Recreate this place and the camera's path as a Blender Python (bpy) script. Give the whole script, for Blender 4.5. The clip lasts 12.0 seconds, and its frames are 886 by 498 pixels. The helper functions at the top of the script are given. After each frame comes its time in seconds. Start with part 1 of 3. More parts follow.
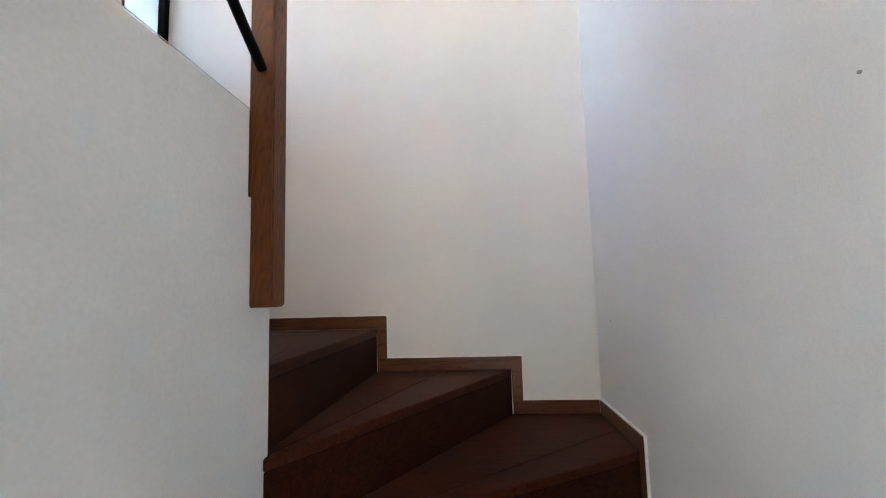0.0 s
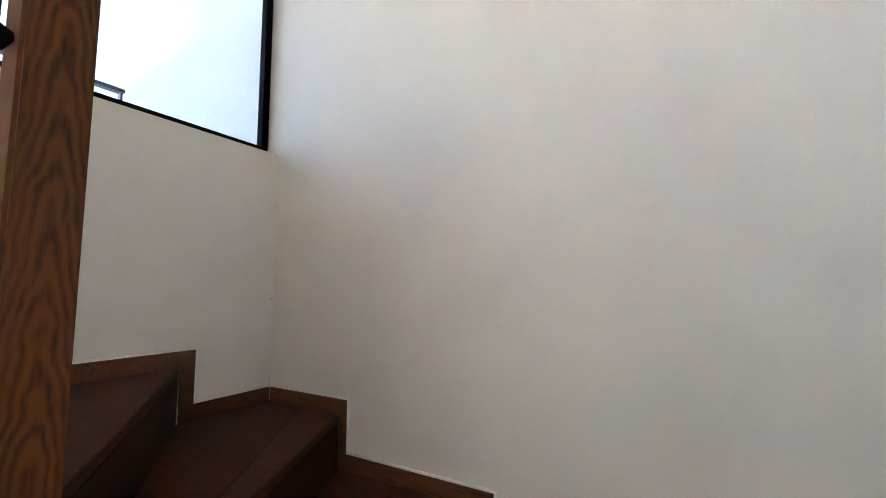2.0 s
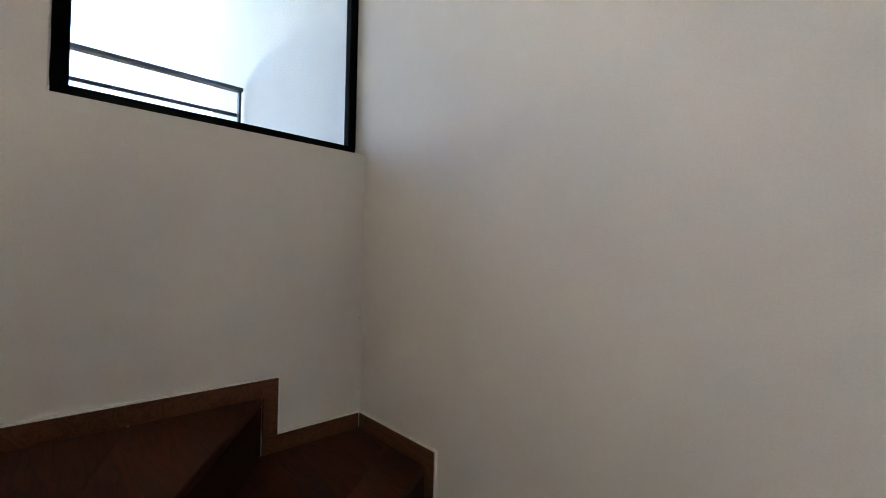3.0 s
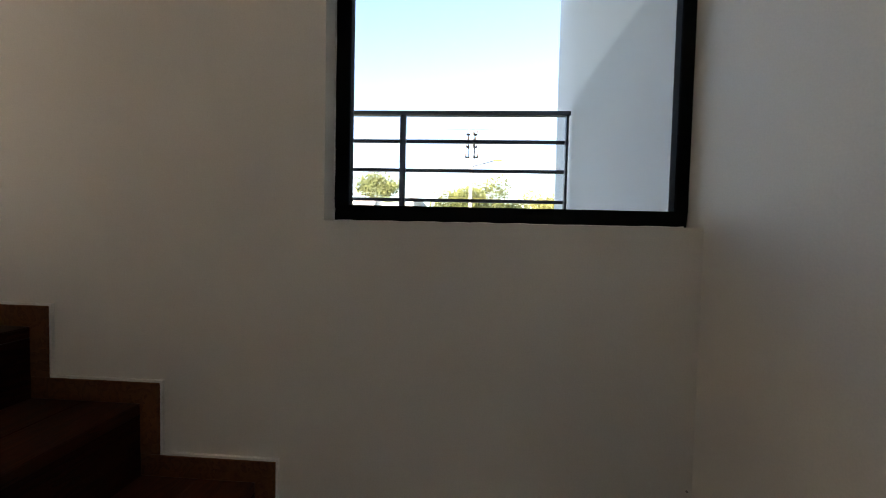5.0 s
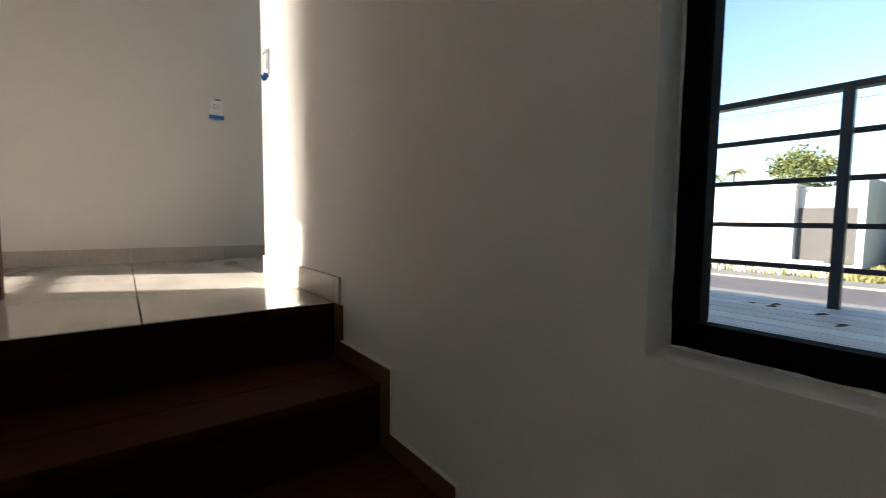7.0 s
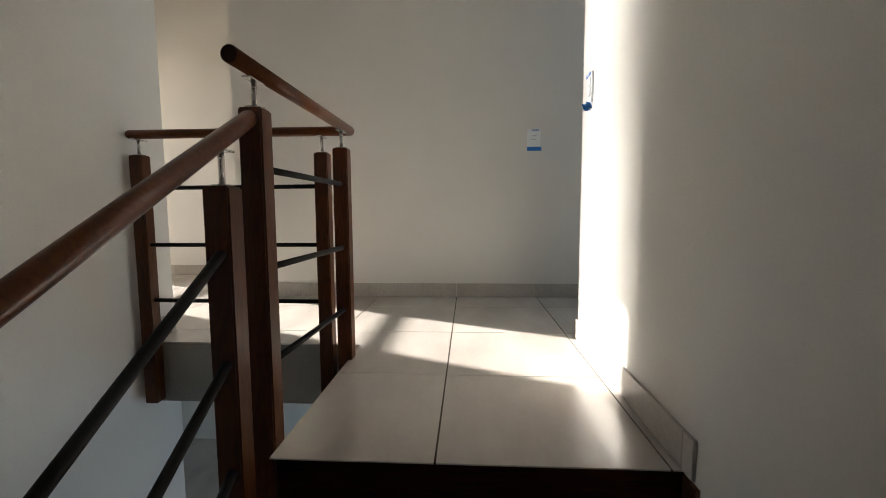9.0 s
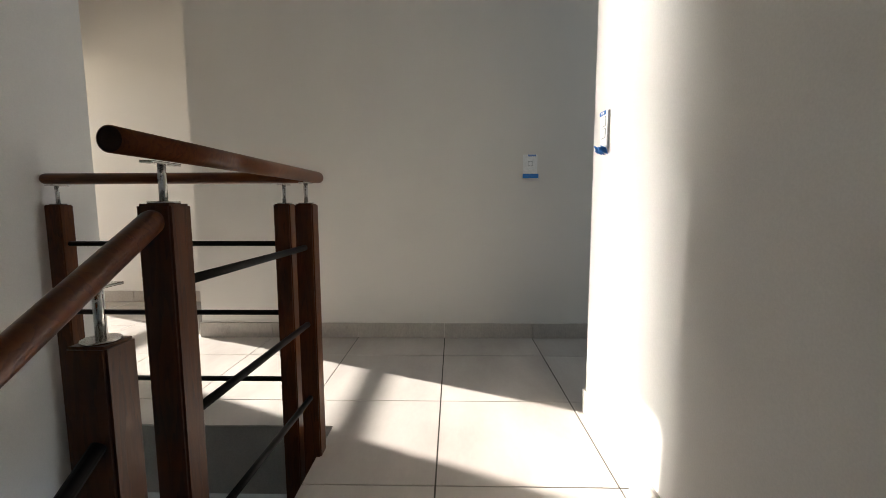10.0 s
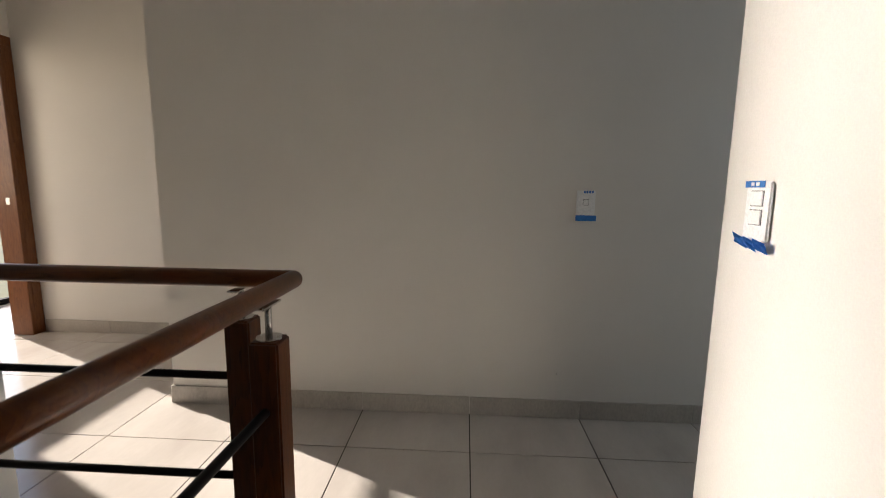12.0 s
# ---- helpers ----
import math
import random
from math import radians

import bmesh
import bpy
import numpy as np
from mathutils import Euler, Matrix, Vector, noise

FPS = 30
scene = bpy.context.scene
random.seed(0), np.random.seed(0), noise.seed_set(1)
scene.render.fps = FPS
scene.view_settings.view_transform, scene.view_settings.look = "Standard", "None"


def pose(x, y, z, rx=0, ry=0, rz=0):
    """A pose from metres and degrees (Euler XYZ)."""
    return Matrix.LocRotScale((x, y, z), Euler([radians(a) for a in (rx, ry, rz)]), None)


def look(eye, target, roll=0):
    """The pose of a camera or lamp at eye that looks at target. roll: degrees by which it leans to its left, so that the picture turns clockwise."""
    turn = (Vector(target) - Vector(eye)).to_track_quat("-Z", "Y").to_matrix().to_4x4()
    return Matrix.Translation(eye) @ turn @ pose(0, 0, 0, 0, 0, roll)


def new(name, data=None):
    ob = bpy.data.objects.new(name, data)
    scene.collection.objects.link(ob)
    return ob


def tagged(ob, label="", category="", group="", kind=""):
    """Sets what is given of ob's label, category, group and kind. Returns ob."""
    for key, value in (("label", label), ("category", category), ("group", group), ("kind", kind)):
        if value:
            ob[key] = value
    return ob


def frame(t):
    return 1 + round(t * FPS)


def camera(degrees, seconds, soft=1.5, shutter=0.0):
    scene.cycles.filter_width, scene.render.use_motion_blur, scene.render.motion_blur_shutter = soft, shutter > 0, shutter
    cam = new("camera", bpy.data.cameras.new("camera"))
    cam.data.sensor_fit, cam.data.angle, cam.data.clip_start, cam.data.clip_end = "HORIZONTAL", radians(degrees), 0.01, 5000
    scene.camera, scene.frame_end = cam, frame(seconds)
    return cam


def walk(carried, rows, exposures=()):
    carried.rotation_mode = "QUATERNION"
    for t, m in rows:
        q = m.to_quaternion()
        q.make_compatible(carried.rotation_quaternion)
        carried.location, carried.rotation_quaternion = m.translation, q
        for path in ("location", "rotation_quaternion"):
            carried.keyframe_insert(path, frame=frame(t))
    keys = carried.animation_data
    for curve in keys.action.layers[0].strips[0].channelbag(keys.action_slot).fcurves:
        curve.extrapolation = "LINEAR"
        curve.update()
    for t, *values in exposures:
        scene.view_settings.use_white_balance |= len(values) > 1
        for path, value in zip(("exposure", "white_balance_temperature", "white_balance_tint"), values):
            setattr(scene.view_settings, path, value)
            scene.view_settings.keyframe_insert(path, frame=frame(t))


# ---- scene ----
cam = camera(92.7, 12.0, soft=0.75, shutter=0.15)
PATH = [
    (0, (1.426, -1.932, -0.975), (1.29, 0.054, -0.779), -1.6),
    (0.5, (1.493, -1.715, -0.883), (1.281, 0.26, -0.654), -1.4),
    (1, (1.538, -1.552, -0.768), (1.061, 0.375, -0.53), -1.3),
    (1.5, (1.528, -1.377, -0.594), (0.906, 0.515, -0.418), -1.8),
    (2, (1.568, -1.196, -0.488), (0.544, 0.513, -0.298), -0.1),
    (2.5, (1.557, -1.046, -0.399), (0.296, 0.502, -0.285), 0.4),
    (3, (1.427, -0.893, -0.282), (-0.043, 0.463, -0.25), 1.1),
    (3.2, (1.407, -0.865, -0.251), (-0.168, 0.366, -0.234), 0.8),
    (4.8, (1.063, -0.543, 0.023), (-0.936, -0.565, -0.031), 1.5),
    (5, (1.036, -0.544, 0.084), (-0.958, -0.68, 0.005), 1.3),
    (5.5, (0.946, -0.54, 0.127), (-0.999, -0.999, 0.04), 0.3),
    (6, (0.767, -0.539, 0.195), (-1.017, -1.438, 0.105), 1.2),
    (6.5, (0.712, -0.517, 0.305), (-0.825, -1.792, 0.177), 0.2),
    (7, (0.607, -0.608, 0.303), (-0.597, -2.2, 0.162), 0.6),
    (7.5, (0.556, -0.655, 0.456), (-0.248, -2.478, 0.286), 0.7),
    (7.7, (0.548, -0.67, 0.475), (-0.109, -2.551, 0.305), 0.3),
    (9.3, (0.492, -1.243, 0.682), (0.652, -3.229, 0.5), -0.3),
    (9.5, (0.513, -1.324, 0.754), (0.623, -3.312, 0.568), -0.4),
    (10, (0.52, -1.413, 0.836), (0.569, -3.401, 0.624), -0.2),
    (10.5, (0.512, -1.58, 0.852), (0.568, -3.567, 0.628), 0.1),
    (11, (0.507, -1.691, 0.995), (0.734, -3.658, 0.716), -0.0),
    (11.5, (0.549, -1.822, 0.999), (0.786, -3.787, 0.719), 0.1),
    (12, (0.616, -1.993, 1.129), (0.718, -3.97, 0.845), 0.8),
]
walk(cam, [(t, look(eye, target, roll)) for t, eye, target, roll in PATH],
     exposures=[(0, 5.06, 6450, 18), (1.5, 5.0, 6550, 15), (2.0, 4.78, 6650, 15), (2.5, 4.36, 6850, 16), (3.2, 4.05, 7000, 16), (4.8, 3.02, 7400, 16),
                (5.5, 2.75, 7250, 16), (6.5, 2.32, 7150, 14), (7.0, 2.35, 6800, 12), (7.5, 2.75, 6700, 12), (8.3, 2.4, 6500, 10), (9.3, 2.22, 6350, 10),
                (10.5, 2.02, 6300, 12), (12, 1.75, 6650, 14)])

# ---- light ----
SUN_TURN, SUN_RISE = 24.3, 22.0      # degrees: bearing south of east, height
world = bpy.data.worlds.new("sky")
scene.world = world
world.use_nodes = True
wn = world.node_tree
sky = wn.nodes.new("ShaderNodeTexSky")
sky.sky_type, sky.sun_disc = "NISHITA", False
sky.dust_density, sky.ozone_density = 0.3, 3.0
sky.sun_elevation, sky.sun_rotation = radians(SUN_RISE), radians(90 + SUN_TURN)
wn.links.new(sky.outputs[0], wn.nodes["Background"].inputs[0])
wn.nodes["Background"].inputs[1].default_value = 0.08
sun = new("sun", bpy.data.lights.new("sun", "SUN"))
sun.data.energy, sun.data.angle, sun.data.color = 4.2, radians(0.6), (1.0, 0.94, 0.85)
a, e = radians(SUN_TURN), radians(SUN_RISE)
sun.matrix_world = look((0, 0, 0), (-math.cos(a) * math.cos(e), math.sin(a) * math.cos(e), -math.sin(e)))


# Rectangular area lamp, for light added out of view.
def area_fill(name, eye, target, w, h, watts, color):
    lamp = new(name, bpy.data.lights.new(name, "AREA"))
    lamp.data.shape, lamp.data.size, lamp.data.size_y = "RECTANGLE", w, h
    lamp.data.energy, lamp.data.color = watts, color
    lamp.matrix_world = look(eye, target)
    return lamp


SKYBLUE = (0.68, 0.84, 1.0)
# Warm lamp, out of view, added to brighten the recess wall through the doorway.
area_fill("recess_fill_light", (4.87, -3.75, 1.6), (3, -4.4, 1.1), 0.8, 1.3, 3.5, (1.0, 0.83, 0.62))
# Narrow added lamp in place of sun reflected off the floor onto the wall.
stripe_lamp = area_fill("wall_stripe_fill", (4.86, -4.99, 1.2), (4.86 - math.cos(a), -4.99 + math.sin(a), 1.2), 0.5, 2.2, 1.35, (1.0, 0.95, 0.87))
stripe_lamp.data.spread = radians(6)
# Blue lamp added before a solid wall, to fill the landing's end wall.
area_fill("west_passage_fill", (-2.9, -3.6, 1.2), (0, -3.6, 1.0), 0.8, 1.4, 3.0, SKYBLUE)
# Lamp out of view, added to brighten the lower storey's wall.
area_fill("lower_wall_fill", (-1.55, -4.5, -1.75), (2.8, -7.0, -1.9), 1.6, 1.6, 6.5, SKYBLUE)


# ---- materials ----
def material(name, c1, c2, scale=6.0, rough=0.6, bump=0.02, fine=180.0, metal=0.0, stretch=(1, 1, 1), spread=0.5, vary=0.0,
             c3=None, coat=0.0, blend=0.35, spec=0.5):
    """Two tones mixed by broad and fine noise, with a little relief."""
    m = bpy.data.materials.new(name)
    m.use_nodes = True
    t, n = m.node_tree, m.node_tree.nodes
    b = n["Principled BSDF"]
    b.inputs["Metallic"].default_value, b.inputs["Coat Weight"].default_value = metal, coat
    b.inputs["Specular IOR Level"].default_value = spec
    b.inputs["Coat Roughness"].default_value = 0.15
    co, mp = n.new("ShaderNodeTexCoord"), n.new("ShaderNodeMapping")
    mp.inputs["Scale"].default_value = stretch
    t.links.new(co.outputs["Object"], mp.inputs["Vector"])
    broad, grain = n.new("ShaderNodeTexNoise"), n.new("ShaderNodeTexNoise")
    for tex, s, d in ((broad, scale, 6), (grain, fine, 3)):
        tex.inputs["Scale"].default_value, tex.inputs["Detail"].default_value = s, d
        t.links.new(mp.outputs[0], tex.inputs["Vector"])
    ramp = n.new("ShaderNodeValToRGB")
    ramp.color_ramp.elements[0].position, ramp.color_ramp.elements[1].position = 0.5 - spread / 2, 0.5 + spread / 2
    ramp.color_ramp.elements[0].color, ramp.color_ramp.elements[1].color = (*c1, 1), (*c2, 1)
    if c3:
        ramp.color_ramp.elements.new(0.5).color = (*c3, 1)
    t.links.new(broad.outputs["Fac"], ramp.inputs[0])
    mix = n.new("ShaderNodeMix")
    mix.data_type, mix.blend_type = "RGBA", "MULTIPLY"
    mix.inputs["Factor"].default_value = blend
    t.links.new(ramp.outputs[0], mix.inputs["A"])
    t.links.new(grain.outputs["Fac"], mix.inputs["B"])
    gain = n.new("ShaderNodeHueSaturation")
    gain.inputs["Value"].default_value = 1 / (1 - blend / 2)
    t.links.new(mix.outputs["Result"], gain.inputs["Color"])
    if vary:
        info, rng = n.new("ShaderNodeObjectInfo"), n.new("ShaderNodeMapRange")
        rng.inputs["To Min"].default_value, rng.inputs["To Max"].default_value = (1 - vary) / (1 - blend / 2), (1 + vary) / (1 - blend / 2)
        t.links.new(info.outputs["Random"], rng.inputs["Value"])
        t.links.new(rng.outputs[0], gain.inputs["Value"])
    t.links.new(gain.outputs[0], b.inputs["Base Color"])
    rr = n.new("ShaderNodeMapRange")
    rr.inputs["To Min"].default_value, rr.inputs["To Max"].default_value = max(0.02, rough - 0.08), min(1, rough + 0.08)
    t.links.new(broad.outputs["Fac"], rr.inputs["Value"])
    t.links.new(rr.outputs[0], b.inputs["Roughness"])
    if bump:
        bp, bp2 = n.new("ShaderNodeBump"), n.new("ShaderNodeBump")
        bp.inputs["Strength"].default_value, bp2.inputs["Strength"].default_value = bump * 4, min(1, bump * 6)
        bp.inputs["Distance"].default_value, bp2.inputs["Distance"].default_value = 0.002, 0.01
        t.links.new(grain.outputs["Fac"], bp.inputs["Height"])
        t.links.new(broad.outputs["Fac"], bp2.inputs["Height"])
        t.links.new(bp2.outputs[0], bp.inputs["Normal"])
        t.links.new(bp.outputs[0], b.inputs["Normal"])
    return m


def wood(name, dark, light, axis=2, rings=9.0, rough=0.4, coat=0.2, contrast=0.7, spec=0.22):
    """Stained boards: wavy growth rings drawn out along one axis, with pores."""
    m = bpy.data.materials.new(name)
    m.use_nodes = True
    t, n = m.node_tree, m.node_tree.nodes
    b = n["Principled BSDF"]
    b.inputs["Coat Weight"].default_value, b.inputs["Coat Roughness"].default_value = coat, 0.2
    co, mp, off = n.new("ShaderNodeTexCoord"), n.new("ShaderNodeMapping"), n.new("ShaderNodeObjectInfo")
    s = [1.0, 1.0, 1.0]
    s[axis] = 0.12
    mp.inputs["Scale"].default_value = s
    t.links.new(co.outputs["Object"], mp.inputs["Vector"])
    add = n.new("ShaderNodeVectorMath")
    add.operation = "ADD"
    t.links.new(mp.outputs[0], add.inputs[0])
    t.links.new(off.outputs["Random"], add.inputs[1])
    warp = n.new("ShaderNodeTexNoise")
    warp.inputs["Scale"].default_value, warp.inputs["Detail"].default_value = rings * 1.6, 4
    t.links.new(add.outputs[0], warp.inputs["Vector"])
    mul = n.new("ShaderNodeMath")
    mul.operation, mul.inputs[1].default_value = "MULTIPLY", 11.0
    t.links.new(warp.outputs["Fac"], mul.inputs[0])
    saw = n.new("ShaderNodeMath")
    saw.operation = "FRACT"
    t.links.new(mul.outputs[0], saw.inputs[0])
    pore = n.new("ShaderNodeTexNoise")
    pore.inputs["Scale"].default_value, pore.inputs["Detail"].default_value = 260, 2
    t.links.new(add.outputs[0], pore.inputs["Vector"])
    both = n.new("ShaderNodeMath")
    both.operation, both.name = "MULTIPLY", "ring_and_pore"
    t.links.new(saw.outputs[0], both.inputs[0])
    t.links.new(pore.outputs["Fac"], both.inputs[1])
    ramp = n.new("ShaderNodeValToRGB")
    ramp.color_ramp.elements[0].position, ramp.color_ramp.elements[1].position = 0.1, contrast
    ramp.color_ramp.elements[0].color, ramp.color_ramp.elements[1].color = (*light, 1), (*dark, 1)
    t.links.new(both.outputs[0], ramp.inputs[0])
    t.links.new(ramp.outputs[0], b.inputs["Base Color"])
    b.inputs["Roughness"].default_value, b.inputs["Specular IOR Level"].default_value = rough, spec
    bp = n.new("ShaderNodeBump")
    bp.inputs["Strength"].default_value, bp.inputs["Distance"].default_value = 0.25, 0.0015
    t.links.new(both.outputs[0], bp.inputs["Height"])
    t.links.new(bp.outputs[0], b.inputs["Normal"])
    return m


PLASTER = material("cream_plaster", (0.745, 0.715, 0.665), (0.80, 0.77, 0.72), 2.5, 0.6, 0.008, 240, spread=0.8, blend=0.15)
ROUGHCAST = material("white_patched_plaster", (0.70, 0.685, 0.65), (0.77, 0.755, 0.72), 3, 0.7, 0.012, 120, blend=0.15, spread=0.5)
CEILING = material("ceiling_paint", (0.80, 0.79, 0.77), (0.84, 0.83, 0.81), 2, 0.8, 0.01)
def flame_wood(name, dark, light, heart, tilt=0.12, ring=0.0062):
    """Upright timber cut close to its heart: growth rings meet the face as pointed flames."""
    m = wood(name, dark, light, 2, 8, 0.45, 0.05, 0.9)
    t, n = m.node_tree, m.node_tree.nodes
    co, flat, lift, noise = n.new("ShaderNodeTexCoord"), n.new("ShaderNodeVectorMath"), n.new("ShaderNodeVectorMath"), n.new("ShaderNodeTexNoise")
    flat.operation = lift.operation = "MULTIPLY"
    lift.operation = "DOT_PRODUCT"
    lift.inputs[1].default_value = (0.03, 0.05, tilt)
    away, span = n.new("ShaderNodeVectorMath"), n.new("ShaderNodeVectorMath")
    away.operation, span.operation = "SUBTRACT", "LENGTH"
    away.inputs[1].default_value = (*heart, 0)
    flat.inputs[1].default_value = (1, 1, 0)
    noise.inputs["Scale"].default_value, noise.inputs["Detail"].default_value = 14, 4
    t.links.new(co.outputs["Object"], flat.inputs[0])
    t.links.new(co.outputs["Object"], lift.inputs[0])
    t.links.new(co.outputs["Object"], noise.inputs["Vector"])
    t.links.new(flat.outputs["Vector"], away.inputs[0])
    t.links.new(away.outputs["Vector"], span.inputs[0])
    total, wobble, turns = n.new("ShaderNodeMath"), n.new("ShaderNodeMath"), n.new("ShaderNodeMath")
    wobble.operation, wobble.inputs[1].default_value = "MULTIPLY_ADD", 0.022
    t.links.new(noise.outputs["Fac"], wobble.inputs[0])
    t.links.new(lift.outputs["Value"], wobble.inputs[2])
    t.links.new(span.outputs["Value"], total.inputs[0])
    t.links.new(wobble.outputs[0], total.inputs[1])
    turns.operation, turns.inputs[1].default_value = "MULTIPLY", 6.2832 / ring
    t.links.new(total.outputs[0], turns.inputs[0])
    wave, bands = n.new("ShaderNodeMath"), n.new("ShaderNodeMapRange")
    wave.operation = "SINE"
    t.links.new(turns.outputs[0], wave.inputs[0])
    fade, soft_wave = n.new("ShaderNodeMapRange"), n.new("ShaderNodeMath")
    fade.inputs["From Min"].default_value, fade.inputs["From Max"].default_value = 0.012, 0.042
    fade.inputs["To Min"].default_value, fade.inputs["To Max"].default_value = 1.0, 0.3
    soft_wave.operation = "MULTIPLY"
    t.links.new(span.outputs["Value"], fade.inputs["Value"])
    t.links.new(wave.outputs[0], soft_wave.inputs[0])
    t.links.new(fade.outputs[0], soft_wave.inputs[1])
    t.links.new(soft_wave.outputs[0], bands.inputs["Value"])
    bands.inputs["From Min"].default_value = -1.0
    bands.inputs["To Min"].default_value, bands.inputs["To Max"].default_value = 0.1, 1.2
    both = n["ring_and_pore"]
    t.links.new(bands.outputs[0], both.inputs[0])
    return m


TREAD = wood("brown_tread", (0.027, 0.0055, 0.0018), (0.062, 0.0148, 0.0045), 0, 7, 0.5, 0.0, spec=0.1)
# Risers repeat the tread wood in darker tones.
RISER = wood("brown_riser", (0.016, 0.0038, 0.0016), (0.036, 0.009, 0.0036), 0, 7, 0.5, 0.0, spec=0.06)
SKIRT = wood("brown_skirting", (0.07, 0.023, 0.008), (0.15, 0.055, 0.02), 0, 7, 0.4, 0.15)
POST = wood("stained_post_wood", (0.032, 0.0072, 0.0010), (0.092, 0.0245, 0.0030), 2, 10, 0.4, 0.08, 0.85)
NEWEL = flame_wood("flame_grained_post_wood", (0.024, 0.0055, 0.0010), (0.148, 0.042, 0.0070), (0.996, -1.034), ring=0.0078)
RAIL = wood("stained_rail_wood", (0.070, 0.0165, 0.0028), (0.135, 0.037, 0.0060), 0, 9, 0.32, 0.2)
RAIL_END = wood("dark_rail_end", (0.014, 0.004, 0.001), (0.03, 0.009, 0.002), 1, 30, 0.6, 0.0)
DOORWOOD = wood("door_wood", (0.10, 0.032, 0.010), (0.175, 0.062, 0.020), 2, 9, 0.35, 0.25)
CAULK = material("white_caulk", (0.80, 0.78, 0.75), (0.86, 0.85, 0.82), 20, 0.6, 0.02)
STEEL = material("brushed_steel", (0.55, 0.54, 0.52), (0.66, 0.65, 0.63), 30, 0.25, 0.01, 400, metal=1.0)
BLACKROD = material("black_enamelled_steel", (0.007, 0.0065, 0.0065), (0.012, 0.011, 0.010), 20, 0.5, 0.01, spec=0.15)
FRAME = material("black_window_aluminium", (0.003, 0.003, 0.0035), (0.005, 0.005, 0.006), 20, 0.7, 0.01, spec=0.05)
TILE = material("beige_floor_tile", (0.43, 0.385, 0.345), (0.61, 0.57, 0.52), 2.4, 0.17, 0.0, 40, stretch=(1.7, 0.7, 1), spread=0.6,
                vary=0.05, coat=0.25, blend=0.08)
TILE_BASE = material("beige_tile_baseboard", (0.42, 0.385, 0.345), (0.52, 0.48, 0.43), 3.2, 0.3, 0.006, 60, stretch=(2, 0.8, 1), vary=0.05)
GROUT = material("dark_grout", (0.045, 0.038, 0.032), (0.07, 0.06, 0.05), 40, 0.9, 0.03)
CONCRETE = material("grey_slab_plaster", (0.36, 0.34, 0.31), (0.46, 0.44, 0.40), 4, 0.8, 0.04)
SWITCH = material("white_switch_plastic", (0.84, 0.84, 0.83), (0.90, 0.90, 0.89), 30, 0.3, 0.0)
GAPGREY = material("switch_gap_grey", (0.16, 0.16, 0.16), (0.22, 0.22, 0.22), 30, 0.6, 0.0)
TAPE = material("blue_masking_tape", (0.012, 0.12, 0.42), (0.02, 0.20, 0.60), 50, 0.6, 0.05)
FACADE = material("exterior_blue_white_render", (0.76, 0.77, 0.78), (0.86, 0.87, 0.88), 2.2, 0.8, 0.05, 90, spread=0.5)
BALCONY_RAIL = material("dark_balcony_steel", (0.03, 0.035, 0.05), (0.045, 0.05, 0.065), 30, 0.4, 0.01)
DECK = material("pale_deck_plank", (0.60, 0.61, 0.62), (0.80, 0.81, 0.82), 3, 0.6, 0.04, 60, stretch=(6, 0.8, 1), vary=0.12)
HOUSE = material("white_house_render", (0.46, 0.45, 0.43), (0.56, 0.55, 0.525), 0.6, 0.8, 0.02, 8)
HOUSE_GREY = material("grey_house_panel", (0.05, 0.046, 0.042), (0.075, 0.07, 0.064), 0.6, 0.7, 0.02, 8)
GLASS_DARK = material("dark_window_glass", (0.015, 0.018, 0.02), (0.03, 0.035, 0.04), 1, 0.08, 0)
ASPHALT = material("asphalt", (0.075, 0.068, 0.068), (0.115, 0.105, 0.105), 0.6, 0.9, 0.05, 20)
KERB = material("kerb_concrete", (0.15, 0.14, 0.12), (0.22, 0.205, 0.18), 1, 0.9, 0.03, 12)
KERB_PALE = material("pale_forecourt_concrete", (0.42, 0.40, 0.37), (0.56, 0.54, 0.50), 0.8, 0.9, 0.02, 12)
SOIL = material("dry_grass_ground", (0.05, 0.055, 0.018), (0.17, 0.14, 0.06), 0.22, 1.0, 0.1, 4, c3=(0.09, 0.095, 0.03))
LEAF = material("tree_leaves", (0.050, 0.070, 0.020), (0.18, 0.195, 0.058), 0.5, 0.7, 0.0, 3, spread=0.4)
LEAF_LIGHT = material("shrub_leaves", (0.10, 0.115, 0.025), (0.28, 0.26, 0.08), 0.5, 0.7, 0.0, 3, spread=0.4)
BARK = material("bark", (0.07, 0.05, 0.035), (0.14, 0.10, 0.07), 3, 0.9, 0.1, 20)
GALVANISED = material("weathered_galvanised_steel", (0.17, 0.18, 0.20), (0.26, 0.27, 0.29), 8, 0.6, 0.01)
RUST = material("rusty_orange_paint", (0.25, 0.09, 0.03), (0.38, 0.15, 0.05), 3, 0.7, 0.02)
POLE = material("pole_concrete", (0.27, 0.255, 0.23), (0.36, 0.345, 0.32), 2, 0.8, 0.03, 20)


def glass_material():
    m = bpy.data.materials.new("window_glass")
    m.use_nodes = True
    b = m.node_tree.nodes["Principled BSDF"]
    b.inputs["Transmission Weight"].default_value, b.inputs["Roughness"].default_value = 1.0, 0.0
    b.inputs["IOR"].default_value, b.inputs["Base Color"].default_value = 1.1, (0.92, 0.935, 0.945, 1)
    return m


GLASS = glass_material()


# ---- mesh helpers ----
def box(bm, x0, x1, y0, y1, z0, z1):
    v = [bm.verts.new((x, y, z)) for x in (x0, x1) for y in (y0, y1) for z in (z0, z1)]
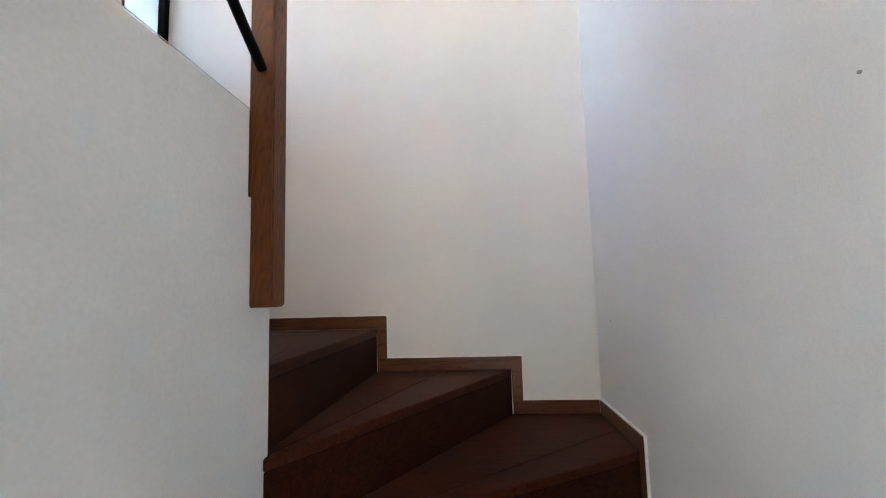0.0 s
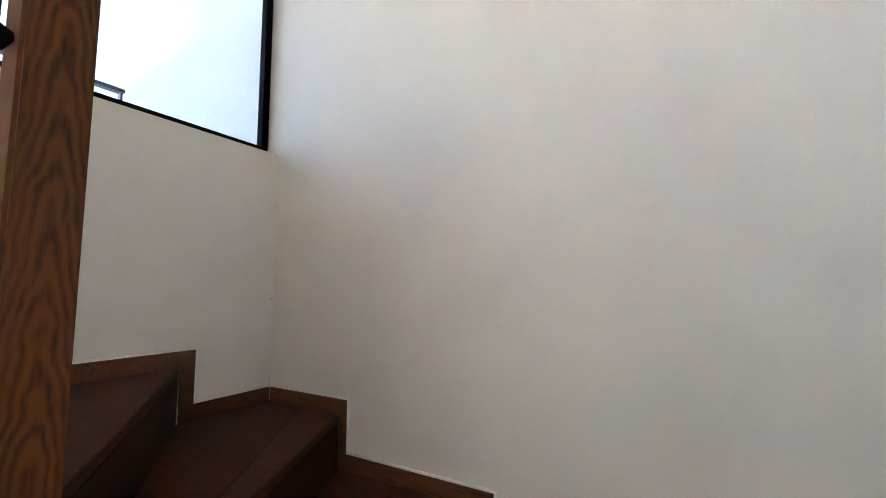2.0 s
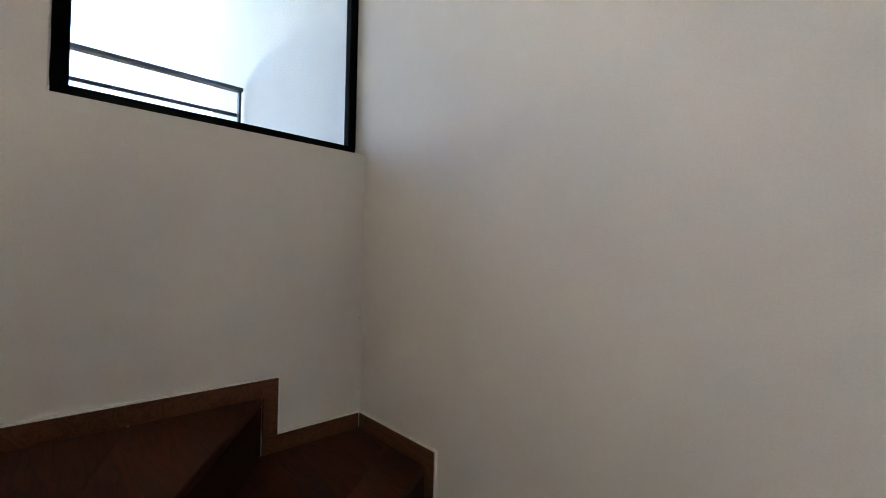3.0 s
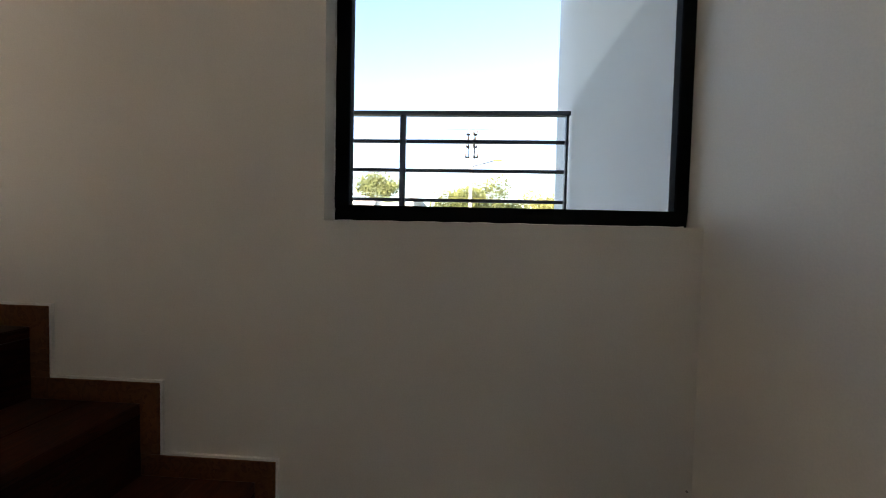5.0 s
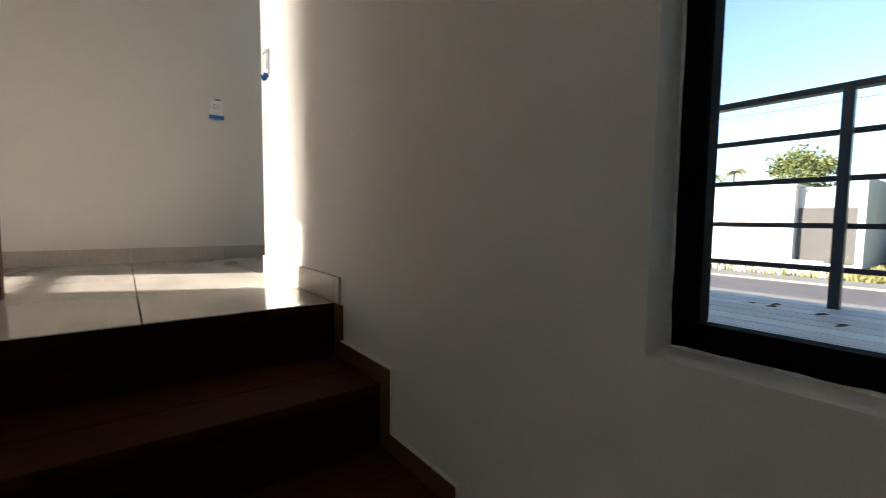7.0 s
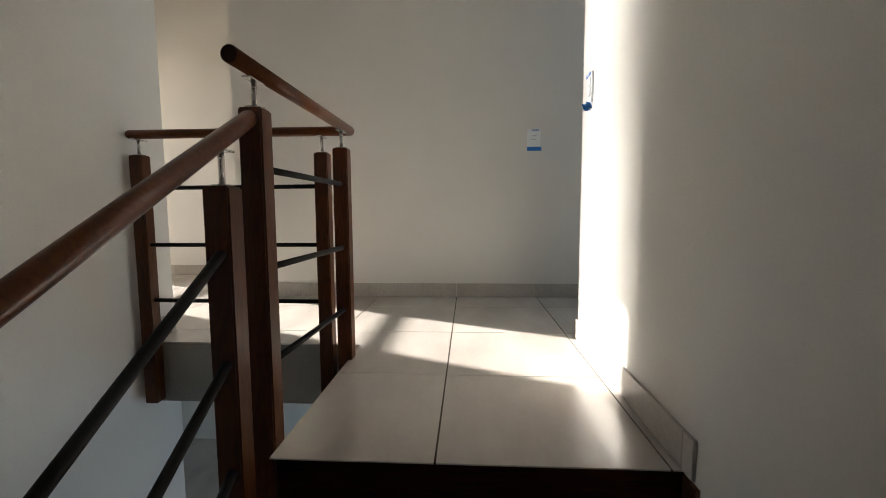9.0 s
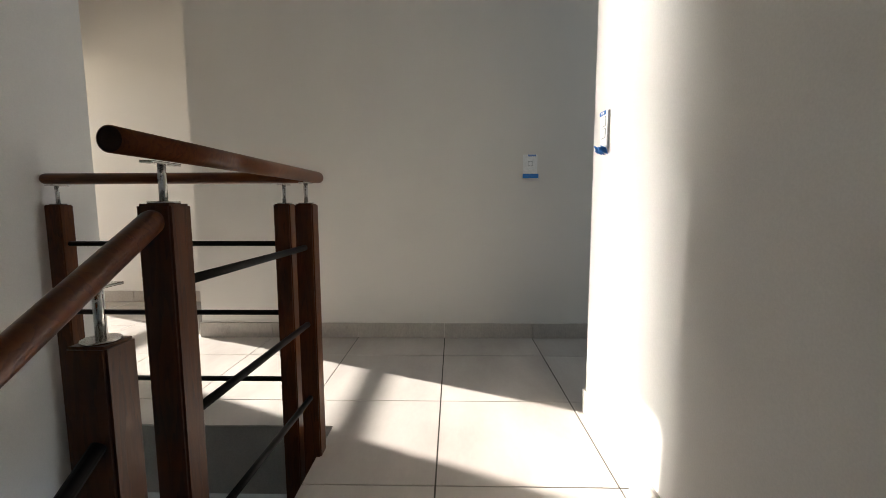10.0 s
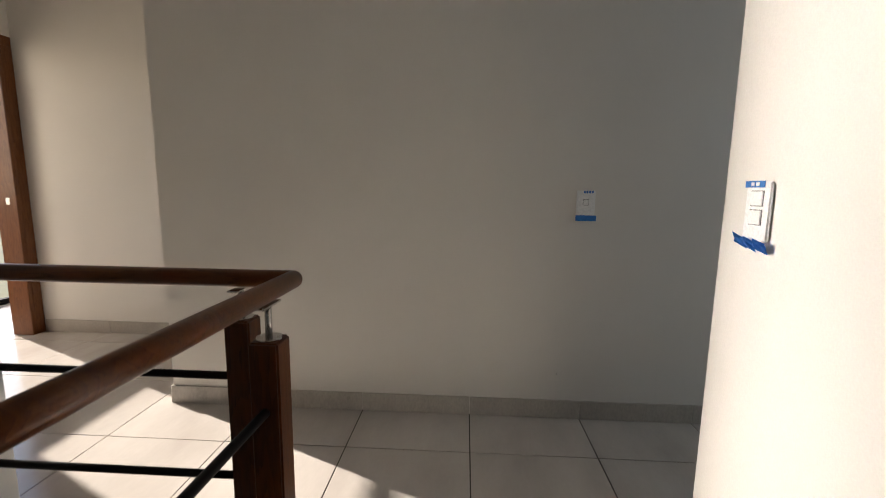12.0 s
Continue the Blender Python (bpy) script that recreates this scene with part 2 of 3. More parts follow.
    for f in ((0, 1, 3, 2), (4, 6, 7, 5), (0, 4, 5, 1), (2, 3, 7, 6), (0, 2, 6, 4), (1, 5, 7, 3)):
        bm.faces.new([v[i] for i in f])
    return bm


def prism(bm, points, depth, place):
    """A closed outline of 2D points pushed out by depth; place turns (a, b, d) into a point of the world."""
    rings = [[bm.verts.new(place(a, b, d)) for a, b in points] for d in (0, depth)]
    n = len(points)
    bm.faces.new(rings[0][::-1])
    bm.faces.new(rings[1])
    for i in range(n):
        bm.faces.new((rings[0][i], rings[0][(i + 1) % n], rings[1][(i + 1) % n], rings[1][i]))
    return bm


def rod(bm, p, q, r0, r1=None, sides=14, dome=False):
    """A round bar from p to q; dome rounds both ends."""
    p, q = Vector(p), Vector(q)
    r1 = r0 if r1 is None else r1
    turn = (q - p).to_track_quat("Z", "Y")
    rows = [(0.0, r0, 0.0), (1.0, r1, 0.0)]
    if dome:
        rows = [(0, r0 * math.cos(k), -r0 * math.sin(k)) for k in (1.45, 1.0, 0.5)] + rows + \
               [(1, r1 * math.cos(k), r1 * math.sin(k)) for k in (0.5, 1.0, 1.45)]
    rings = []
    for f, r, push in rows:
        c = p.lerp(q, f)
        rings.append([bm.verts.new(c + turn @ Vector((r * math.cos(2 * math.pi * i / sides), r * math.sin(2 * math.pi * i / sides), push)))
                      for i in range(sides)])
    for a, b in zip(rings, rings[1:]):
        for i in range(sides):
            bm.faces.new((a[i], a[(i + 1) % sides], b[(i + 1) % sides], b[i])).smooth = True
    bm.faces.new(rings[0][::-1])
    bm.faces.new(rings[-1])
    return bm


def soften(bm, width=0.003, segments=2):
    bmesh.ops.remove_doubles(bm, verts=bm.verts, dist=1e-5)
    bmesh.ops.recalc_face_normals(bm, faces=bm.faces)
    edges = [e for e in bm.edges if len(e.link_faces) == 2 and e.calc_face_angle(0) > 0.6]
    bmesh.ops.bevel(bm, geom=edges, offset=width, segments=segments, affect="EDGES", clamp_overlap=True)
    return bm


def part(name, bm, mat, parent=None, label=""):
    """Links a bmesh as one mesh object, under a thing or a part if one is given."""
    bmesh.ops.recalc_face_normals(bm, faces=bm.faces)
    me = bpy.data.meshes.new(name)
    bm.to_mesh(me)
    bm.free()
    me.materials.append(mat)
    ob = new(name, me)
    if parent:
        ob.parent = parent
        ob.matrix_parent_inverse = parent.matrix_basis.inverted()
    return tagged(ob, label)


def thing(name, at, label, category, group="", kind=""):
    ob = new(name)
    ob.location = at
    return tagged(ob, label, category, group, kind)


def solid(name, mat, label, category, *boxes):
    """A piece of the setting made of boxes that do not overlap."""
    bm = bmesh.new()
    for b in boxes:
        box(bm, *b)
    return tagged(part(name, bm, mat), label, category, kind="structure")


# ---- plan ----
R, LOW, TOP = 0.19, -2.85, 2.6        # riser, lower floor, upper ceiling
XR = 1.965                            # east wall of the stairwell
EDGE = 0.972                          # edge of the landing beside the void
VOIDY = -2.925                        # far edge of the void
ENDY, WALLEND, RECESSX, RECESSY, DOORX = -4.0, -3.06, 2.118, -4.97, 3.835
W0, W1, WS, WT = -0.915, 0.0, 0.107, 1.9   # hall window opening
T = 0.15
SX, SY0, SY1, SZ1 = 4.85, -6.4, -4.62, 2.54    # unseen window of the sunny room, sized to shape the sunbeam

BEND, SKEW = -1.9, 0.012              # the window wall's face is angled past this point to fit the camera's view


def wall_face(y):
    """x of the window wall's inner face at y."""
    return -SKEW * max(0.0, min(1.0, (BEND - y) / (BEND - WALLEND)))


wall_window = solid("wall_window", PLASTER, "cream plaster wall with a window opening above the stair", "wall",
      (-T, 0, BEND, W0, LOW, TOP), (-T, 0, W0, W1, LOW, WS), (-T, 0, W0, W1, WT, TOP))
skewed = bmesh.new()
skewed.from_mesh(wall_window.data)
prism(skewed, [(-T, WALLEND), (-SKEW, WALLEND), (0, BEND), (-T, BEND)], TOP - LOW, lambda x, y, d: (x, y, LOW + d))
bmesh.ops.recalc_face_normals(skewed, faces=skewed.faces)
skewed.to_mesh(wall_window.data)
skewed.free()
solid("wall_far", PLASTER, "plain cream plaster wall of the stairwell", "wall", (-T, XR + T, 0, T, LOW, TOP))
solid("wall_right", PLASTER, "plain cream plaster wall beside the lower flight", "wall", (XR, XR + T, -3.10, 0, LOW, TOP))
solid("wall_end", PLASTER, "grey-cream plaster wall at the end of the landing", "wall", (-1.6, RECESSX, ENDY - T, ENDY, 0, TOP),
      (RECESSX - T, RECESSX, RECESSY, ENDY - T, 0, TOP))
solid("wall_recess", PLASTER, "warm cream plaster wall beside the open door", "wall", (RECESSX - T, DOORX, RECESSY - T, RECESSY, 0, TOP))
DY0, DY1, DH = -4.86, -4.02, 2.03
solid("wall_door", PLASTER, "cream plaster wall with a doorway", "wall",
      (DOORX, DOORX + 0.12, -8.0, DY0 - 0.03, 0, TOP), (DOORX, DOORX + 0.12, DY1 + 0.03, -2.97, 0, TOP),
      (DOORX, DOORX + 0.12, DY0 - 0.03, DY1 + 0.03, DH + 0.03, TOP))
solid("wall_corridor", PLASTER, "cream plaster corridor wall", "wall", (XR + T, DOORX, -3.10, -2.95, 0, TOP))
solid("wall_west_room", PLASTER, "cream plaster wall of the side passage", "wall",
      (-3.1, -2.95, ENDY - T, WALLEND + T, 0, TOP), (-2.95, -T, WALLEND, WALLEND + T, 0, TOP), (-2.95, -1.6, ENDY - T, ENDY, 0, TOP))
# The second, smaller opening is unseen, added so more light reaches the recess.
solid("wall_sunroom", PLASTER, "plaster walls of the sunny room with unseen openings added for light", "wall",
      (SX, SX + T, -8.0, SY0, 0, TOP), (SX, SX + T, SY1, -4.2, 0, TOP), (SX, SX + T, -3.3, -2.97, 0, TOP), (SX, SX + T, -4.2, -3.3, 0, 0.9),
      (SX, SX + T, -4.2, -3.3, 2.3, TOP), (SX, SX + T, SY0, SY1, SZ1, TOP),
      (DOORX + 0.12, SX, -8.15, -8.0, 0, TOP), (DOORX + 0.12, SX, -3.12, -2.97, 0, TOP))
solid("ceiling", CEILING, "white painted ceiling", "ceiling", (-3.1, (SX + T), -8.15, T, TOP, TOP + 0.15))
solid("landing_slab", CONCRETE, "grey plastered edge of the landing slab", "floor",
      (-3.1, EDGE, -8.15, -2.10, -0.28, -0.006), (EDGE, (SX + T), -8.15, VOIDY, -0.28, -0.006))
solid("lower_floor", TILE, "pale tiled floor of the lower storey", "floor", (-3.1, (SX + T), -8.15, T, LOW - 0.15, LOW))
# The south and west openings are unseen, added to let in light.
solid("wall_lower", PLASTER, "pale plaster walls of the lower storey", "wall",
      (-1.75, 1.1, -7.2, -7.05, LOW, -0.28), (1.6, 5.0, -7.2, -7.05, LOW, -0.28), (1.1, 1.6, -7.2, -7.05, -1.0, -0.28),
      (4.85, 5.0, -7.05, -2.9, LOW, -0.28), (XR + T, 5.0, -2.9, -2.75, LOW, -0.28), (-1.75, -1.6, -7.05, -5.3, LOW, -0.28),
      (-1.75, -1.6, -3.7, -2.2, LOW, -0.28), (-1.75, -1.6, -5.3, -3.7, -0.95, -0.28), (-1.75, -1.6, -5.3, -3.7, LOW, -2.6),
      (-1.6, -T, -2.35, -2.2, LOW, -0.28))

# spine wall that carries the upper flight: its top steps up with the treads
NOSE = {0: -2.055, -1: -1.70, -2: -1.395, -3: -1.085}
SPX = 0.957


def stub_wall(x0, x1, drop):
    """The stepped profile under the upper flight, between x0 and x1, its top lying drop below the treads."""
    pts = [(-0.978, LOW), (-0.978, -4 * R - drop), (-1.079, -4 * R - drop)]
    for k in (-3, -2, -1):
        pts += [(NOSE[k] - 0.019 if k > -3 else -1.079, k * R - drop), (NOSE[k + 1] - 0.019, k * R - drop)]
    pts += [(-2.099, -0.22), (-2.099, LOW)]
    return prism(bmesh.new(), pts[::-1], x1 - x0, lambda y, z, d: (x0 + d, y, z))


spine = tagged(part("wall_spine", soften(stub_wall(SPX - 0.10, SPX - 0.013, 0.030), 0.004), ROUGHCAST),
               "white plaster stub wall with a stepped top under the upper flight", "wall", kind="structure")
part("plaster_skin", soften(stub_wall(SPX - 0.0128, SPX, 0.001), 0.004), ROUGHCAST, spine)
# Thin strip added to draw the line of the stub wall's top edge.
part("edge_line", box(bmesh.new(), SPX - 0.001, SPX + 0.0004, -1.70, -1.079, -0.5718, -0.5711), CONCRETE, spine, "thin grey line along the stub wall's top step")

# ---- staircase ----
stair = thing("staircase", (1.0, -1.0, LOW), "winding staircase with dark brown wood-look treads and skirting", "staircase", kind="structure")
IN = (SPX - 0.02, -1.035)
NOSING = {k: ((0.002, NOSE[k]), (SPX - 0.0135, NOSE[k])) for k in (-1, -2)}
NOSING[0] = ((0.002, -2.045), (EDGE, -2.075))
NOSING[-3] = ((0.002, -1.085), (SPX - 0.004, -1.060))
NOSING.update({-4: ((0.002, -0.375), IN), -5: ((0.40, -0.002), IN), -6: ((0.982, -0.002), IN), -7: ((1.582, -0.002), IN),
               -8: ((XR - 0.002, -0.432), IN)})
for k in range(-14, -8):
    y = -0.965 + 0.305 * (k + 9)
    NOSING[k] = ((XR - 0.002, y), (SPX + 0.002, y))


def step_outline(k):
    """The tread between its own nosing and the next, as plan points; winders take in the corner of the room."""
    (o0, i0), (o1, i1) = NOSING[k], NOSING[k + 1]
    pts = [o0]
    if k == -8:
        pts.append((XR - 0.002, -0.002))
    if k == -5:
        pts.append((0.002, -0.002))
    pts += [o1, (min(i1[0], SPX - 0.0135), i1[1]) if k == -3 else i1]
    if Vector(i0) != Vector(i1):
        pts.append(i0)
    return pts


def cut_outline(pts, p, q, keep):
    """The part of a plan outline on one side of the line from p to q."""
    out = []
    side = [keep * ((q[0] - p[0]) * (y - p[1]) - (q[1] - p[1]) * (x - p[0])) for x, y in pts]
    for i, a in enumerate(pts):
        b, sa, sb = pts[(i + 1) % len(pts)], side[i], side[(i + 1) % len(pts)]
        if sa >= 0:
            out.append(a)
        if sa * sb < 0:
            f = sa / (sa - sb)
            out.append((a[0] + f * (b[0] - a[0]), a[1] + f * (b[1] - a[1])))
    return out


for k in range(-14, 0):
    (o0, i0), (o1, i1) = NOSING[k], NOSING[k + 1]
    pts = step_outline(k)
    far = pts[1] if k in (-8, -5) else o1
    mid_o = ((o0[0] + far[0]) / 2, (o0[1] + far[1]) / 2)
    mid_i = (i0[0] * 0.55 + i1[0] * 0.45, i0[1] * 0.55 + i1[1] * 0.45)
    n = Vector((mid_o[1] - mid_i[1], mid_i[0] - mid_o[0])).normalized() * 0.0004
    for keep in (1, -1):
        p, q = [(c[0] - keep * n.x, c[1] - keep * n.y) for c in (mid_i, mid_o)]
        half = cut_outline(pts, p, q, keep)
        if len(half) > 2:
            part("tread_board", soften(prism(bmesh.new(), half, 0.028, lambda x, y, d, z=k * R - 0.028: (x, y, z + d)), 0.0022, 2),
                 TREAD, stair)
for k in range(-14, 1):
    o, i = Vector(NOSING[k][0]), Vector(NOSING[k][1])
    up = Vector((i.y - o.y, o.x - i.x)).normalized()
    mid = (Vector(NOSING[k + 1][0]) + Vector(NOSING[k + 1][1])) / 2 if k < 0 else Vector((0.5, -3))
    if up.dot(mid - (o + i) / 2) < 0:
        up = -up
    a, b = o + up * 0.0015, i + up * 0.0015
    quad = [tuple(a), tuple(b), tuple(b + up * 0.018), tuple(a + up * 0.018)]
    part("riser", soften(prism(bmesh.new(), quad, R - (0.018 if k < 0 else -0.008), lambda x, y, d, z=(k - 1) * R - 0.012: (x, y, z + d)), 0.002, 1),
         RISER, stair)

# skirting that follows the steps: one L-shaped board a step and wall
SH, SF = 0.058, 0.046


def skirting(k, s0, s1, rise, place, front=SF):
    """rise: whether the riser of step k meets this wall at s0; s grows uphill."""
    a = s0 - front if rise else s0
    pts = [(a, k * R + SH), (s1, k * R + SH), (s1, k * R + 0.001), (s0, k * R + 0.001)]
    if rise:
        pts += [(s0 - 0.001, (k - 1) * R + SH), (a, (k - 1) * R + SH)]
    part("skirting_board", soften(prism(bmesh.new(), pts, 0.011, place), 0.0015, 1), SKIRT, stair)
    bead = [(a - 0.006, k * R + SH + 0.006), (s1 - 0.006, k * R + SH + 0.006), (s1 - 0.006, k * R + SH), (a, k * R + SH)]
    if rise:
        bead += [(a, (k - 1) * R + SH + 0.006), (a - 0.006, (k - 1) * R + SH + 0.006)]
    part("caulk_bead", prism(bmesh.new(), bead, 0.009, place), CAULK, stair, "white caulk line")


west = lambda s, z, d: (0.0005 + d, -s, z)
north = lambda s, z, d: (XR - s, -0.0005 - d, z)
east = lambda s, z, d: (XR - 0.0005 - d, s, z)
for k in (-1, -2, -3, -4):
    skirting(k, -NOSING[k][0][1], -NOSING[k + 1][0][1] - 0.002, True, west, 0.055 if k > -4 else 0.050)
part("skirting_board", soften(prism(bmesh.new(), [(1.987, -0.004), (2.043, -0.004), (2.043, -R + SH + 0.001), (1.987, -R + SH + 0.001)],
                                    0.011, west), 0.0015, 1), SKIRT, stair)
skirting(-5, 0.012, -NOSING[-4][0][1] - 0.002, False, west)
skirting(-5, XR - 0.40, XR - 0.012, True, north)
skirting(-6, XR - 0.982, XR - 0.402, True, north)
skirting(-7, XR - 1.582, XR - 0.984, True, north)
skirting(-8, 0.012, XR - 1.584, False, north)
skirting(-8, -0.432, -0.012, True, east)
for k in range(-14, -8):
    skirting(k, NOSING[k][0][1], NOSING[k + 1][0][1] - 0.002, True, east)

# ---- railings ----
PX, PW = 0.976, 0.057


def post(parent, x, y, z0, z1, stem, mat=POST, deep=0.0):
    """A square post with a steel disc, stem and saddle that carries the handrail."""
    p = part("post", soften(box(bmesh.new(), x, x + PW, y - PW, y + deep, z0, z1), 0.004), mat, parent, "square stained wooden post")
    cx, cy = x + PW / 2, y - PW / 2
    bm = rod(bmesh.new(), (cx, cy, z1), (cx, cy, z1 + 0.004), 0.024, sides=24)
    part("disc", bm, STEEL, p, "round steel plate")
    part("stem", rod(bmesh.new(), (cx, cy, z1 + 0.004), (cx, cy, stem - 0.004), 0.0065), STEEL, p, "thin steel stem")
    bm = soften(box(bmesh.new(), cx - 0.011, cx + 0.011, cy - 0.036, cy + 0.036, stem - 0.006, stem - 0.002), 0.001, 1)
    part("saddle", bm, STEEL, p, "steel saddle plate")
    part("screw", rod(bmesh.new(), (cx - 0.003, cy + 0.006, stem - 0.022), (cx - 0.003, cy + 0.009, stem - 0.022), 0.0032, 0.0026, 8), STEEL, p, "small set screw")
    return p


RZ, RR = 0.928, 0.0195
CX = PX + PW / 2
landing_rail = thing("landing_railing", (CX, -2.5, 0), "stained wooden landing railing with black metal rods", "railing")
YB, YD, YC = -2.085, -2.728, -2.85
post(landing_rail, PX, YB, -0.26, 0.838, RZ - RR)
post(landing_rail, PX - 0.016, YD, -0.26, 0.838, RZ - RR)
post(landing_rail, 1.079, YC, -0.26, 0.838, RZ - RR)
post(landing_rail, 1.884, YC, -0.26, 0.838, RZ - RR)
CY = YC - PW / 2
bm = rod(bmesh.new(), (CX - 0.004, -2.005, RZ), (CX - 0.016, CY, RZ), RR, sides=24)
bmesh.ops.create_uvsphere(bm, u_segments=24, v_segments=12, radius=RR, matrix=Matrix.Translation((CX - 0.016, CY, RZ)))
part("handrail", bm, RAIL, landing_rail, "round varnished handrail")
# The end cap is toned darker than the rail itself.
part("end_cap", rod(bmesh.new(), (CX - 0.004, -2.0055, RZ), (CX - 0.004, -2.003, RZ), RR - 0.0006, RR - 0.003, sides=24), RAIL_END, landing_rail,
     "dark end cap of the handrail")
part("handrail", rod(bmesh.new(), (CX - 0.016, CY, RZ), (XR - 0.018, CY, RZ), RR, sides=24, dome=True), RAIL, landing_rail,
     "round varnished handrail")
for z in (0.70, 0.452, 0.205):
    part("rod", rod(bmesh.new(), (CX, YB - PW, z), (CX - 0.016, YD, z), 0.0092), BLACKROD, landing_rail, "black metal rod")
    part("rod", rod(bmesh.new(), (1.079 + PW, CY, z), (1.884, CY, z), 0.0092), BLACKROD, landing_rail, "black metal rod")

stair_rail = thing("stair_railing", (CX, -1.5, -0.5), "sloping stained wooden stair railing with black metal rods", "railing")
YA, YP = -1.947, -1.014
SLOPE = 0.565
rail_at = lambda y: 0.745 + SLOPE * (-1.972 - y)
post(stair_rail, PX + 0.008, YA, -0.45, 0.647, rail_at(YA - PW / 2) - RR)
post(stair_rail, SPX - 0.008, YP, -1.0, 0.13, rail_at(YP - PW / 2) - RR, NEWEL, 0.006)
part("handrail", rod(bmesh.new(), (CX, YB + 0.004, rail_at(YB)), (CX, -0.93, rail_at(-0.93)), RR, sides=24, dome=True), RAIL, stair_rail,
     "round varnished sloping handrail")
for z in (0.52, 0.285, 0.045):
    part("rod", rod(bmesh.new(), (CX, YA, z - 0.012), (SPX - 0.008 + PW / 2, YP - PW, z - 0.042 - SLOPE * (YP - PW - YA) * 0.97), 0.0108),
         BLACKROD, stair_rail, "black metal rod")

# ---- hall window ----
win = thing("window_1", (-0.09, -0.46, WS), "fixed window with a black aluminium frame", "window", kind="structure")
bm = bmesh.new()
FB = 0.042
for b in ((W0, W1 - 0.004, WS, WS + FB), (W0, W1 - 0.004, WT - FB, WT), (W0, W0 + FB, WS + FB, WT - FB), (W1 - FB + 0.006, W1 - 0.004, WS + FB, WT - FB)):
    box(bm, -0.111, -0.072, b[0], b[1], b[2], b[3])
part("window_frame", soften(bm, 0.003, 1), FRAME, win)
bm = box(bmesh.new(), -0.107, -0.101, W0 + FB - 0.004, W1 - FB + 0.010, WS + FB - 0.004, WT - FB + 0.004)
pane = part("pane", bm, GLASS, win, "faintly tinted glass pane")
pane.visible_shadow = False

def bead(points, r, seed):
    """A hand-laid bead of sealant along a line of points, its width uneven."""
    rnd = random.Random(seed)
    bm, last = bmesh.new(), None
    for p in points:
        w = r * rnd.uniform(0.6, 1.25)
        if last:
            rod(bm, last[0], p, last[1], w, sides=6)
        last = (p, w)
    return bm


part("sealant", bead([(-0.0715, W0 + 0.002 + i * 0.0225, WS + 0.001) for i in range(41)], 0.0042, 1), CAULK, win, "uneven white sealant along the sill")
part("sealant", bead([(-0.0715, W0 + 0.001, WS + 0.002 + i * 0.03) for i in range(59)], 0.003, 2), CAULK, win, "uneven white sealant up the jamb")

# ---- doorway ----
door = thing("door_1", (DOORX, -4.5, 0), "open wooden doorway frame at the corridor's end", "door", kind="structure")
JD0, JD1 = DOORX - 0.02, DOORX + 0.14
part("jamb", soften(box(bmesh.new(), JD0, JD1, DY0 - 0.03, DY0, 0, DH), 0.004), DOORWOOD, door)
part("jamb", soften(box(bmesh.new(), JD0, JD1, DY1, DY1 + 0.03, 0, DH), 0.004), DOORWOOD, door)
part("lintel", soften(box(bmesh.new(), JD0, JD1, DY0 - 0.03, DY1 + 0.03, DH, DH + 0.03), 0.004), DOORWOOD, door)
for y0, y1, z0, z1 in ((DY0 - 0.10, DY0 - 0.03, 0, DH + 0.03), (DY1 + 0.03, DY1 + 0.10, 0, DH + 0.03), (DY0 - 0.10, DY1 + 0.10, DH + 0.03, DH + 0.10)):
    part("casing", soften(box(bmesh.new(), DOORX - 0.016, DOORX, y0, y1, z0, z1), 0.003), DOORWOOD, door)
part("strike_plate", soften(box(bmesh.new(), DOORX + 0.03, DOORX + 0.06, DY0, DY0 + 0.003, 0.97, 1.02), 0.001, 1), STEEL, door)
# Unseen; its edges and two crossbars are set to shape the floor's sun patches.
swin = thing("window_2", (SX + 0.07, (SY0 + SY1) / 2, 0), "unseen tall black-framed window, placed to shape the sunbeam", "window", kind="structure")
bm = bmesh.new()
for b in ((SY0, SY0 + 0.05, 0, SZ1), (SY1 - 0.05, SY1, 0, SZ1), (SY0 + 0.05, SY1 - 0.05, SZ1 - 0.05, SZ1), (SY0 + 0.05, SY1 - 0.05, 0, 0.05),
          (SY0 + 0.05, SY1 - 0.05, 1.76, 1.806), (SY0 + 0.05, SY1 - 0.05, 1.05, 1.12)):
    box(bm, SX + 0.05, SX + 0.1, *b)
part("window_frame", bm, FRAME, swin)

# ---- switches ----
def switch(name, place, w, h, label, keys):
    """A wall plate; place turns (across, up, out) into a point of the world."""
    ob = thing(name, place(0, 0, 0), label, "switch", kind="")

    def slab(a0, a1, b0, b1, d0, d1, soft=0.002):
        bm = bmesh.new()
        v = [bm.verts.new(place(x, y, z)) for x in (a0, a1) for y in (b0, b1) for z in (d0, d1)]
        for f in ((0, 1, 3, 2), (4, 6, 7, 5), (0, 4, 5, 1), (2, 3, 7, 6), (0, 2, 6, 4), (1, 5, 7, 3)):
            bm.faces.new([v[i] for i in f])
        return soften(bm, soft, 2) if soft else bm
    part("plate", slab(-w / 2, w / 2, -h / 2, h / 2, 0.0, 0.008, 0.003), SWITCH, ob)
    for x0, x1, y0, y1 in keys:
        part("key_gap", slab(x0 - 0.0016, x1 + 0.0016, y0 - 0.0016, y1 + 0.0016, 0.0079, 0.0083, 0), GAPGREY, ob, "thin grey gap round a key")
        part("key", slab(x0, x1, y0, y1, 0.0083, 0.0105, 0.001), SWITCH, ob)
    return ob, slab


def on_end(x, z):
    return lambda a, b, d: (x - a, ENDY + d, z + b)


def on_window_wall(y, z):
    return lambda a, b, d: (wall_face(y - a) + 0.0004 + d, y - a, z + b)


